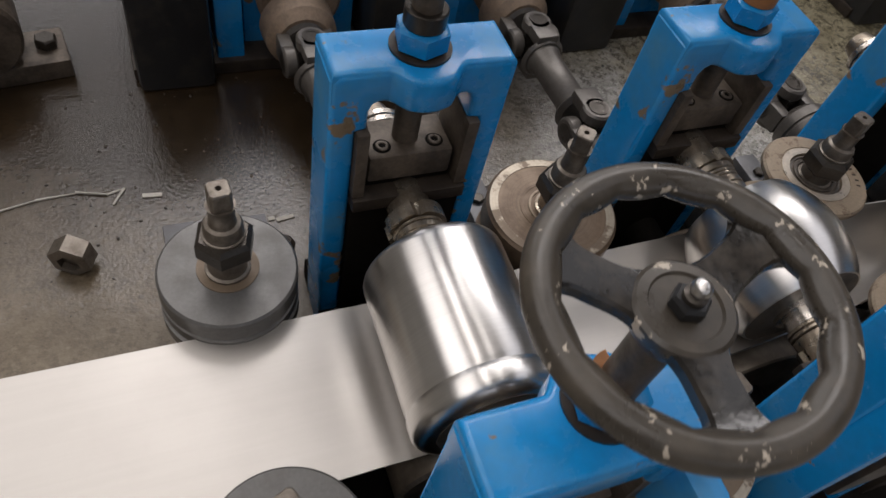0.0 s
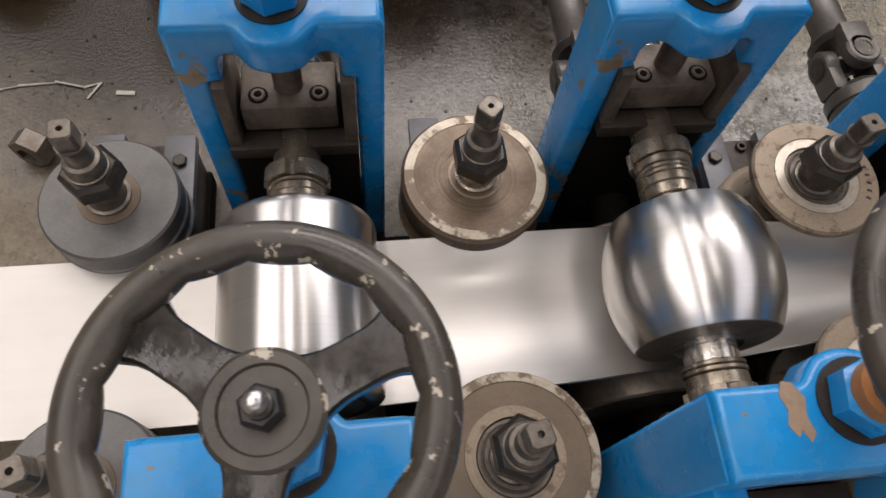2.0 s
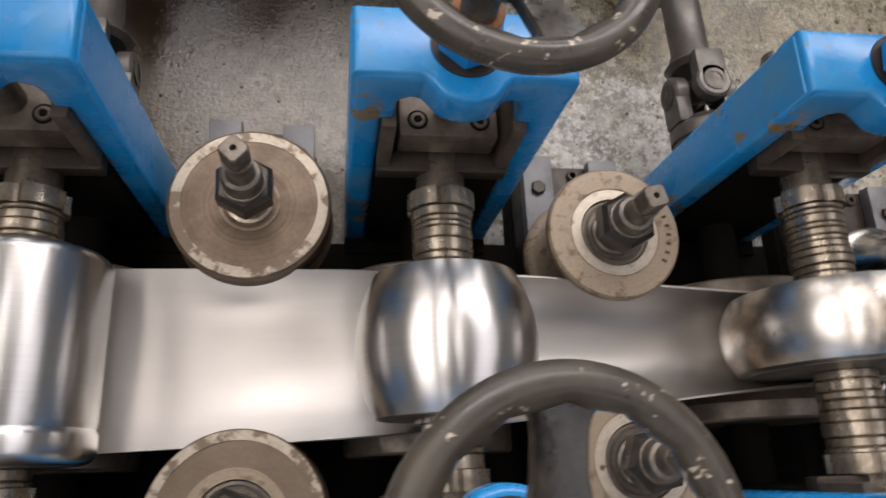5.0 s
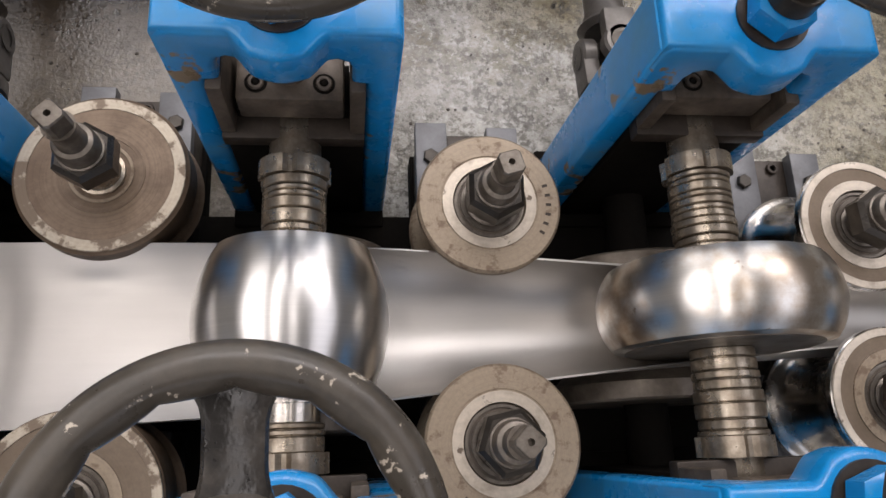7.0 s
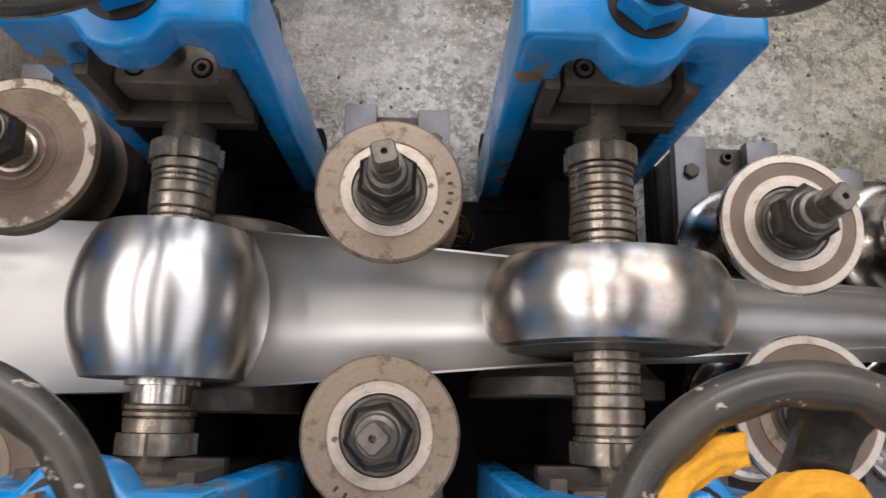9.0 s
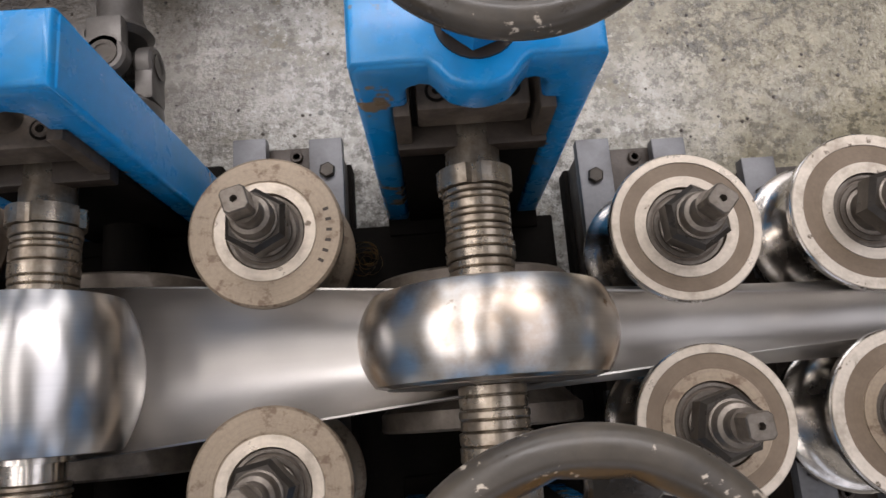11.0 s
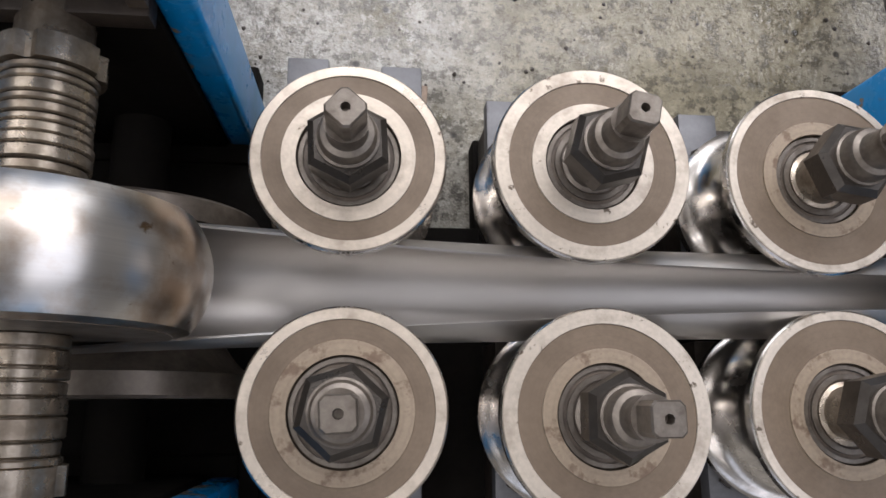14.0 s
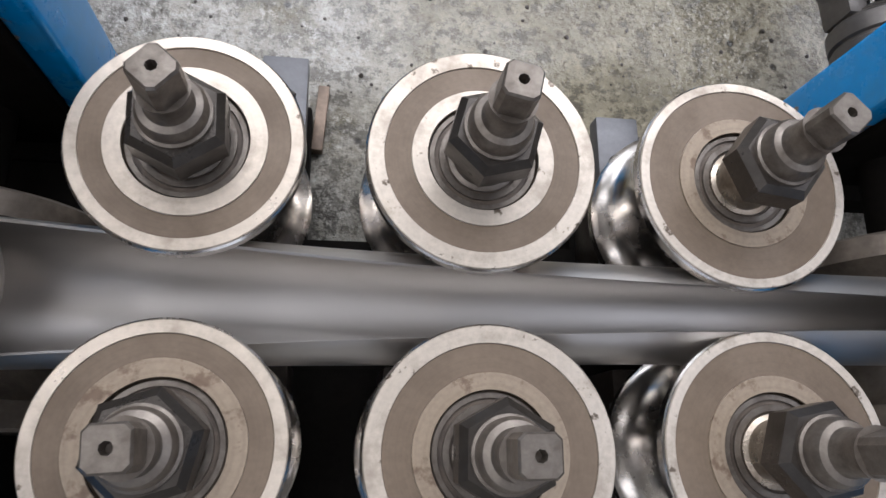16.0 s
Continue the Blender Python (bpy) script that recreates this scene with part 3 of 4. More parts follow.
def housing(x, side, axis_z, top=0.352, screw_dx=0.0):
    """side 1: far from the operator, -1: on the operator's side. Local y points away from the strip."""
    near = 0.14 if side > 0 else 0.120
    t = thing("roll_housing", x, near * side, 0, "blue painted cast housing with bearing chock and screw, chipped and oily", "roll housing", "roll housings", turn=0 if side > 0 else 180)
    sx = screw_dx * side
    sy = 0.024 if side > 0 else 0.014
    depth = 0.052
    part("frame", extrude_outline(window_outline(top - 0.002), 0, depth, 0.0045), BLUE, t)
    part("cap", cap_block(top, depth - 0.001, sx), BLUE, t)
    # the near-black foot carries painted shade between leg and chock
    part("foot", box(-0.0738, 0.0738, -0.016, depth + 0.018, 0, 0.032, 0.003), SHADE_BLACK, t)
    part("dust_plate", lathe([(0, top), (0.0245, top), (0.0245, top + 0.002), (0, top + 0.002)], 28, 'z', None, (sx, sy, 0)), GREASE, t, "greasy washer")
    part("hex_nut", ngon_prism(6, 0.0215, top + 0.002, top + 0.021, 0.002, 0.35, at=(sx, sy, 0)), BLUE, t, "blue painted hexagon nut")
    part("screw", rod(0.0115, axis_z + 0.050, top + 0.090, 28, at=(sx, sy, 0)), DUSTY, t, "dark round pressing screw")
    rust = (side < 0 and x < 0.3) or (side > 0 and 0 < x < 0.3)
    if side > 0:
        part("collar", rod(0.0165, top + 0.021, top + 0.036, 28, at=(sx, sy, 0)), ORANGE if rust else OXIDE, t, "orange-stained collar" if rust else "dark collar")
    elif rust:
        plan = [(sx + 0.0172 * math.cos(a), sy + 0.0172 * math.sin(a)) for a in [math.radians(-85 + 10 * k) for k in range(18)]]
        bm = bmesh.new()
        low = [bm.verts.new((px, py, top + 0.0205)) for px, py in plan]
        up = [bm.verts.new((px, py, top + 0.0300)) for px, py in plan]
        for k in range(18):
            bm.faces.new((low[k], low[(k + 1) % 18], up[(k + 1) % 18], up[k]))
        bm.faces.new(up)
        bm.faces.new(low[::-1])
        bmesh.ops.recalc_face_normals(bm, faces=bm.faces)
        part("rust_patch", bm, ORANGE, t, "orange rust on one side of the nut")
    if side < 0 and 0 < x < 0.3:
        outline = [(0.012, 0.003), (0.018, 0.002), (0.021, 0.010), (0.018, 0.018), (0.0205, 0.026), (0.016, 0.033), (0.0135, 0.029), (0.010, 0.036), (0.006, 0.031), (0.0085, 0.022), (0.0065, 0.012)]
        bm = bmesh.new()
        low = [bm.verts.new((px, py, top - 0.0005)) for px, py in outline]
        up = [bm.verts.new((px, py, top + 0.0004)) for px, py in outline]
        for k in range(len(outline)):
            n = (k + 1) % len(outline)
            bm.faces.new((low[k], low[n], up[n], up[k]))
        bm.faces.new(up)
        bm.faces.new(low[::-1])
        bmesh.ops.recalc_face_normals(bm, faces=bm.faces)
        bmesh.ops.translate(bm, verts=bm.verts, vec=(0.016, -0.002, 0))
        part("bare_patch", bm, PRIMER, t, "bare brown patch where the paint has come off")
    # chock and its guides
    z = axis_z
    if side < 0:
        cap = part("bearing_cap", box(-0.047, 0.047, depth - 0.003, depth + 0.031, z - 0.050, z + 0.046, 0.005), GREASE, t, "dark greasy bearing cap")
        for k in range(4):
            part("bolt", ngon_prism(6, 0.0058, z + 0.0455, z + 0.051, 0.001, 0.3 * k, at=(-0.036 + 0.024 * k, depth + 0.017, 0)), DUSTY, cap)
        for sgn in (-1, 1):
            a, b = sorted((sgn * 0.0525, sgn * 0.0735))
            part("rib", box(a, b, depth - 0.003, depth + 0.026, 0.0, top - 0.030, 0.004), BLUE, t, "blue painted rib")
    # greasy chock and neck; the housing window's shade is in their near-black
    part("chock", box(-0.0520, 0.0520, -0.003, depth - 0.004, 0.031, z + 0.003, 0.003), SHADE_BLACK, t, "greasy bearing chock, blackened for the shade in its window")
    part("chock_neck", box(-0.041, 0.041, 0.007, depth - 0.006, z + 0.016, z + 0.027, 0.001), SHADE_BLACK, t)
    part("chock_cover", box(-0.0375, 0.0375, 0.001, depth - 0.006, z + 0.0265, z + 0.056, 0.0035), DUSTY, t, "brown dusty bearing cover")
    part("ledge", box(-0.0522, 0.0522, -0.010, depth - 0.005, z + 0.002, z + 0.0165, 0.002), GREASE, t, "brown iron ledge")
    for sgn in (-1, 1):
        part("guide", box(min(sgn * 0.0415, sgn * 0.0522), max(sgn * 0.0415, sgn * 0.0522), -0.006, depth - 0.002, z + 0.0165, top - 0.058, 0.0015), DUSTY, t, "brown iron guide plate")
        # flat black discs and plugs paint the shade of counterbores and hexagon recesses
        part("bolt_shade", lathe([(0, z + 0.0555), (0.0078, z + 0.0555), (0.0078, z + 0.0564), (0, z + 0.0564)], 24, 'z', None, (sgn * 0.0235, 0.014, 0)), SHADE_BLACK, t, "black disc painting the recess shade round a bolt")
        socket_bolt("bolt", sgn * 0.0235, 0.014, z + 0.056, t, 0.0058, 0.0020, DUSTY)
        part("socket", rod(0.0028, z + 0.053, z + 0.0577, 6, at=(sgn * 0.0235, 0.014, 0)), SHADE_BLACK, t, "black hexagon plug painting the shade in a bolt head")
    return t


def handwheel(x, y, z, turn, lean=(0.0, 0.0), group="handwheels"):
    """lean: how far the wheel's axis leans in x and y on its bent spindle."""
    t = thing("handwheel", x, y, z, "worn black enamelled handwheel with three spokes and chipped rim", "handwheel", group)
    axis = Vector((lean[0], lean[1], 1)).normalized()
    t.matrix_world = Matrix.Translation((x, y, z)) @ Vector((0, 0, 1)).rotation_difference(axis).to_matrix().to_4x4() @ pose(0, 0, 0, 0, 0, turn)
    bm = bmesh.new()
    n, m, R = 180, 20, 0.0668
    rings = []
    for i in range(n):
        a = 2 * math.pi * i / n
        swell = abs(math.sin(7.5 * a)) ** 0.8
        row = []
        for j in range(m):
            b = 2 * math.pi * j / m
            inner = max(0.0, -math.cos(b) * 0.85 - math.sin(b) * 0.5)
            r = 0.0088 + 0.0024 * inner * (swell - 0.62) - 0.0011 * math.exp(-((b - 2.35) / 0.22) ** 2)
            row.append(bm.verts.new(((R + r * math.cos(b)) * math.cos(a), (R + r * math.cos(b)) * math.sin(a), r * 0.95 * math.sin(b))))
        rings.append(row)
    for i in range(n):
        a, b = rings[i], rings[(i + 1) % n]
        for j in range(m):
            bm.faces.new((a[j], b[j], b[(j + 1) % m], a[(j + 1) % m]))
    bmesh.ops.recalc_face_normals(bm, faces=bm.faces)
    part("rim", bm, WHEEL, t)
    part("hub", lathe([(0.0, -0.026), (0.018, -0.026), (0.0205, -0.022), (0.0245, -0.012), (0.0245, -0.0062), (0.0225, -0.0045), (0.0178, -0.0042), (0.0168, -0.0056), (0.0, -0.0056)], 40), WHEEL, t)
    for k in range(3):
        a = 2 * math.pi * k / 3
        bm = bmesh.new()
        secs = []
        for i in range(11):
            u = i / 10
            d = 0.014 + u * 0.0485
            w = 0.0112 + 0.0058 * max(0, 1 - u / 0.4) ** 2 + 0.0075 * (max(0, u - 0.68) / 0.32) ** 2
            zc = -0.0105 + 0.0065 * u * u
            h = 0.0042
            c, s = math.cos(a), math.sin(a)
            ring = []
            for v, hh in ((-w, -h), (w, -h), (w, h * 0.5), (w * 0.88, h * 0.92), (0, h * 1.1), (-w * 0.88, h * 0.92), (-w, h * 0.5)):
                ring.append(bm.verts.new((d * c - v * s, d * s + v * c, zc + hh)))
            secs.append(ring)
        for p, q in zip(secs, secs[1:]):
            for j in range(7):
                bm.faces.new((p[j], p[(j + 1) % 7], q[(j + 1) % 7], q[j]))
        bm.faces.new(secs[0][::-1])
        bm.faces.new(secs[-1])
        bmesh.ops.recalc_face_normals(bm, faces=bm.faces)
        part("spoke", bm, SPOKES, t)
    part("hub_nut", ngon_prism(6, 0.0092, -0.006, 0.0028, 0.0018, 0.3), BLACK, t, "black oily hexagon nut")
    ball = [(0.0047 * math.sin(k * math.pi / 12), 0.0100 - 0.0047 * math.cos(k * math.pi / 12)) for k in range(1, 13)]
    part("stud", lathe([(0, -0.004), (0.0056, -0.004), (0.0056, 0.0055), (0.0034, 0.0066)] + [(max(p, 0.0), q) for p, q in ball if q > 0.0068], 24), OXIDE, t, "dark ball-ended screw")
    part("ball_tip", lathe([(0, 0.0085)] + [(max(p * 1.02, 0.0), q + 0.0001) for p, q in ball if q > 0.0085], 24), CHROME, t, "bright worn tip")
    return t


# ---- side rollers ----
RADIUS = {"grey": 0.0585, "thick": 0.0672, "ringed": 0.0662, "dull": 0.0588, "flange": 0.0568, "wide": 0.0626}


def roller_profile(kind, top):
    """(radius, height) from the bottom face to the top face; the bearing sits in a recess of the top face."""
    R = RADIUS[kind]
    sunk = [(0.0300, top), (0.0294, top - 0.0035), (0.014, top - 0.0035)]
    if kind == "grey":
        return [(0.014, 0.112), (R, 0.112), (R + 0.001, 0.114), (R + 0.001, 0.128), (R - 0.004, 0.130), (R - 0.004, 0.133), (R, 0.135), (R, 0.146), (R - 0.003, 0.1475),
                (R - 0.003, 0.150), (R, 0.1515), (R, top - 0.002), (R - 0.002, top), (0.014, top)]
    if kind in ("thick", "ringed"):
        return [(0.014, 0.108), (R - 0.004, 0.108), (R, 0.110), (R + 0.0015, 0.116), (R - 0.003, 0.119), (R - 0.007, 0.125), (R - 0.007, 0.134), (R - 0.002, 0.137), (R, 0.140),
                (R, top - 0.003), (R - 0.003, top)] + ([(0.014, top)] if kind == "thick" else sunk)
    waist = R - 0.019
    pts = [(0.014, 0.100), (R - 0.004, 0.100), (R, 0.104), (R + 0.0005, 0.112), (R - 0.003, 0.116)]
    z0, z1 = 0.117, top - 0.009
    for i in range(13):
        u = i / 12
        pts.append((R - 0.006 + 0.004 * u - (R - 0.004 - waist) * math.sin(math.pi * u) ** 0.75, z0 + (z1 - z0) * u))
    return pts + [(R - 0.0012, z1 + 0.0008), (R, z1 + 0.002), (R, top - 0.0015), (R - 0.0015, top)] + sunk


def side_roller(x, y, kind, top, square_turn, nut_turn):
    side = 1 if y > 0 else -1
    labels = {"grey": "dark grey grooved side roller on a slide block", "thick": "thick dusty brown steel side roller with a worn rim",
              "ringed": "thick brown side roller with pale worn rings", "dull": "dull beige flanged side roller with rust spots",
              "flange": "flanged steel side roller with bright rings", "wide": "wide flanged side roller with polished groove and pitted rings"}
    t = thing("side_roller", x, y, 0, labels[kind], "side roller", "vertical side rollers", turn=0 if side > 0 else 180)
    R = RADIUS[kind]
    # slide block: local y points away from the strip
    reach = 0.074 if kind == "wide" else 0.108
    part("block", box(-0.046, 0.046, -0.052, reach, 0.026, 0.084, 0.003), GREASE, t, "brown greasy slide block")
    # near-black foot: shade at floor level is in its colour
    part("block_foot", box(-0.05, 0.05, -0.054, reach + 0.002, 0.0, 0.026, 0.002), SHADE_BLACK, t)
    for sgn in (-1, 1):
        a, b = sorted((sgn * 0.0195, sgn * 0.0500))
        part("slide_bar", box(a, b, -0.030, reach + (0.006 if sgn * side < 0 else 0.002), 0.0845, 0.0985, 0.0015), BARS, t, "grey steel slide bar")
        part("bolt", ngon_prism(6, 0.0075, 0.098, 0.1035, 0.001, 0.4, at=(sgn * 0.036, reach - 0.030, 0)), OXIDE, t)
    socket_bolt("bolt", 0.006, reach - 0.010, 0.084, t, 0.006, 0.004)
    part("post", rod(0.020, 0.084, 0.113, 24), GREASE, t)
    body = {"grey": GREYROLL, "thick": BROWN, "ringed": BROWN, "dull": DULL}.get(kind, GROOVE)
    part("roller", lathe(roller_profile(kind, top), 80), body, t)

    def face(name, r0, r1, lift, mat, label="", drop=0.004):
        z = top + lift
        c = min(0.0005, (r1 - r0) * 0.2) if name == "rim_ring" else 0.00015
        return part(name, lathe([(r0, z - drop), (r0, z - 0.00015), (r0 + 0.00015, z), (r1 - c, z), (r1, z - c), (r1, z - drop), (r0, z - drop)], 72), mat, t, label)

    if kind == "grey":
        face("face_disc", 0.0135, 0.026, 0.0012, FACE)
        base, nut0 = top + 0.001, top + 0.026
    elif kind == "thick":
        face("rim_ring", R - 0.0115, R - 0.0025, 0.0006, WORN, "worn pale rim")
        face("step_ring", 0.0300, 0.0335, 0.0006, BROWN)
        face("bearing_ring", 0.0225, 0.0250, 0.0012, DULL)
        base, nut0 = top + 0.0002, top + 0.022
    else:
        if kind == "dull":
            face("rim_ring", 0.0400, R - 0.0015, 0.0008, DULL, "beige rim with rust spots")
        else:
            wide = {"ringed": 0.0085, "flange": 0.0072, "wide": 0.0098}[kind] - (0.0035 if x > 0.9 else 0)
            face("rim_ring", R - wide, R - 0.001, 0.0010, WORN if kind == "ringed" else RING if kind == "flange" else PITTED, "ground pale rim")
            face("face_disc", 0.0385, R - wide, 0.0001, FACE, "dusty brown face")
        if kind == "dull":
            for k in range(6):
                a = -0.55 + 0.17 * k if side > 0 else 0.9 + 0.17 * k
                m = part("stamped_mark", box(-0.0022, 0.0022, -0.0012, 0.0012, 0, 0.0004), GREASE, t)
                m.matrix_basis = pose(0.0485 * math.cos(a), 0.0485 * math.sin(a), top + 0.0006, 0, 0, math.degrees(a))
        face("inner_ring", 0.0300, 0.0385, 0.0012, DULL if (side < 0 and kind != "dull") or x > 0.9 else PITTED if kind == "wide" else RING, "worn inner ring")
        face("bearing_seal", 0.0165, 0.0294, -0.0027, DUSTY, "brown dusty bearing seal", 0.001)
        face("bearing_ring", 0.0262, 0.0289, -0.0012, DRIVE)
        face("bearing_race", 0.0205, 0.0238, -0.0006, DRIVE)
        base, nut0 = top - 0.0042, {"flange": 0.210, "wide": 0.2035}.get(kind, 0.2015)
    part("stud", lathe([(0.0, base), (0.0190, base), (0.0190, base + 0.003), (0.0165, base + 0.004), (0.0165, nut0), (0.0, nut0)], 36), SPACER if kind == "thick" or x > 0.9 else DRIVE, t)
    nut1 = nut0 + 0.0225
    part("hex_nut", ngon_prism(6, 0.0248, nut0, nut1, 0.0040, nut_turn), OXIDE, t, "black hexagon nut")
    step = nut1 + (0.2545 - nut1) * 0.42
    part("collar", lathe([(0.0, nut1 - 0.001), (0.0172, nut1 - 0.001), (0.0172, nut1 + 0.0020), (0.0158, nut1 + 0.0026), (0.0158, step - 0.0030), (0.0142, step), (0.0112, step + 0.0012),
                          (0.0104, step + 0.0030), (0.0104, 0.2530), (0.0116, 0.2565), (0.0, 0.2565)], 36), DRIVE, t)
    part("square_drive", rounded_square(0.0172, 0.0025, 0.2555, 0.275, square_turn), DRIVE, t, "square drive end with a centre hole")
    return t


# ---- drive side ----
def cardan(x, y, z, tilt, length, material):
    """A universal joint shaft from the arbor's end towards the gearbox; local y runs along it."""
    t = thing("cardan_shaft", x, y, z, "grey cardan shaft with forged yokes, oily and dusty", "cardan shaft", "drive shafts")
    t.matrix_world = pose(x, y, z, 0, 0, tilt)
    part("flange", lathe([(0, -0.005), (0.036, -0.005), (0.038, -0.002), (0.038, 0.010), (0.0355, 0.0115), (0.0355, 0.0135), (0.038, 0.015), (0.038, 0.028), (0.034, 0.032), (0, 0.032)], 44, 'y'), material, t)

    def fork(y0, sgn, ax):
        f = part("yoke", lathe([(0, y0 - sgn * 0.002), (0.027, y0 - sgn * 0.002), (0.031, y0 + sgn * 0.003), (0.024, y0 + sgn * 0.008), (0, y0 + sgn * 0.008)], 32, 'y'), material, t)
        for k in (-1, 1):
            lo, hi = sorted((k * 0.019, k * 0.036))
            y1, y2 = sorted((y0, y0 + sgn * 0.040))
            bm = bmesh.new()
            if ax == 'z':
                box(-0.0165, 0.0165, y1, y2, lo, hi, 0.004, bm)
                rod(0.0195, lo, hi, 28, 'z', 0.0025, (0, y0 + sgn * 0.038, 0), bm)
            else:
                box(lo, hi, y1, y2, -0.0165, 0.0165, 0.004, bm)
                rod(0.0195, lo, hi, 28, 'x', 0.0025, (0, y0 + sgn * 0.038, 0), bm)
            part("ear", bm, material, f)
            out = k * 0.0365
            ring = [(0.0085, min(out, out - k * 0.004)), (0.0125, min(out, out - k * 0.004)), (0.0125, max(out, out - k * 0.004) + 0.0006), (0.0085, max(out, out - k * 0.004) + 0.0006)]
            part("circlip", lathe(ring, 24, ax, None, (0, y0 + sgn * 0.038, 0)), OXIDE, f)

    def cross(yc):
        bm = rod(0.010, -0.0362, 0.0362, 18, 'x', 0.001, (0, yc, 0))
        rod(0.010, -0.0362, 0.0362, 18, 'z', 0.001, (0, yc, 0), bm)
        part("cross", bm, OXIDE, t)

    fork(0.032, 1, 'x')
    cross(0.070)
    fork(0.108, -1, 'z')
    part("tube", lathe([(0, 0.106), (0.024, 0.106), (0.024, 0.116), (0.0205, 0.122), (0.0205, length - 0.05), (0.024, length - 0.045), (0.024, length - 0.037), (0, length - 0.037)], 32, 'y'), material, t)
    fork(length - 0.038, 1, 'z')
    cross(length)
    fork(length + 0.038, -1, 'x')
    part("end_flange", lathe([(0, length + 0.034), (0.034, length + 0.034), (0.046, length + 0.045), (0.048, length + 0.075), (0, length + 0.075)], 36, 'y'), RUSTY, t, "rusty round flange")
    return t


def gearbox(x, material_cover):
    t = thing("gearbox", x, 0.60, 0, "blue gearbox with a black cover behind the rolling line", "gearbox", "gearboxes")
    part("casing", box(-0.07, 0.085, 0.0, 0.35, 0.0, 0.30, 0.006), BLUE, t)
    part("cover", box(-0.215, -0.118, -0.065, 0.33, 0.0, 0.26, 0.010), material_cover, t, "glossy black cover")
    part("bracket", box(-0.110, -0.074, -0.030, 0.30, 0.0, 0.24, 0.004), BLUE, t, "blue steel bracket")
    part("base", box(-0.22, 0.11, -0.04, 0.36, 0.0, 0.02, 0.003), GREASE, t)
    part("output_boss", lathe([(0, -0.04), (0.05, -0.04), (0.056, -0.034), (0.056, 0.002), (0, 0.002)], 36, 'y', None, (0.0, 0, 0.11)), RUSTY, t)
    for k in range(4):
        part("bolt", ngon_prism(6, 0.009, 0.30, 0.308, 0.001, 0.2 * k, at=(-0.05 + 0.1 * (k % 2), 0.05 + 0.24 * (k // 2), 0)), OXIDE, t)
    return t


def bearing_block(x, y, turn):
    """A split plummer block on its foot, at the upstream end of the drive."""
    t = thing("bearing_block", x, y, 0, "dusty brown iron bearing block bolted to the floor", "bearing block", turn=turn)
    part("foot", box(-0.105, 0.105, -0.035, 0.035, 0.0, 0.028, 0.004), DUSTY, t)
    part("housing", lathe([(0.030, -0.036), (0.058, -0.036), (0.062, -0.032), (0.062, 0.032), (0.058, 0.036), (0.030, 0.036), (0.030, -0.036)], 48, 'y', None, (0, 0, 0.075)), DUSTY, t)
    part("pedestal", box(-0.052, 0.052, -0.030, 0.030, 0.026, 0.060, 0.004), DUSTY, t)
    part("shaft", rod(0.0295, -0.075, 0.25, 36, 'y', 0.002, (0, 0, 0.075)), DRIVE, t, "grey round shaft end")
    for sgn in (-1, 1):
        part("bolt", ngon_prism(6, 0.014, 0.028, 0.042, 0.002, 0.4 + sgn, at=(sgn * 0.083, 0, 0)), OXIDE, t, "dark hexagon bolt")
        part("cap_bolt", ngon_prism(6, 0.010, 0.100, 0.128, 0.002, 0.2 + sgn, at=(sgn * 0.047, 0, 0)), OXIDE, t, "dark hexagon bolt")
    return t


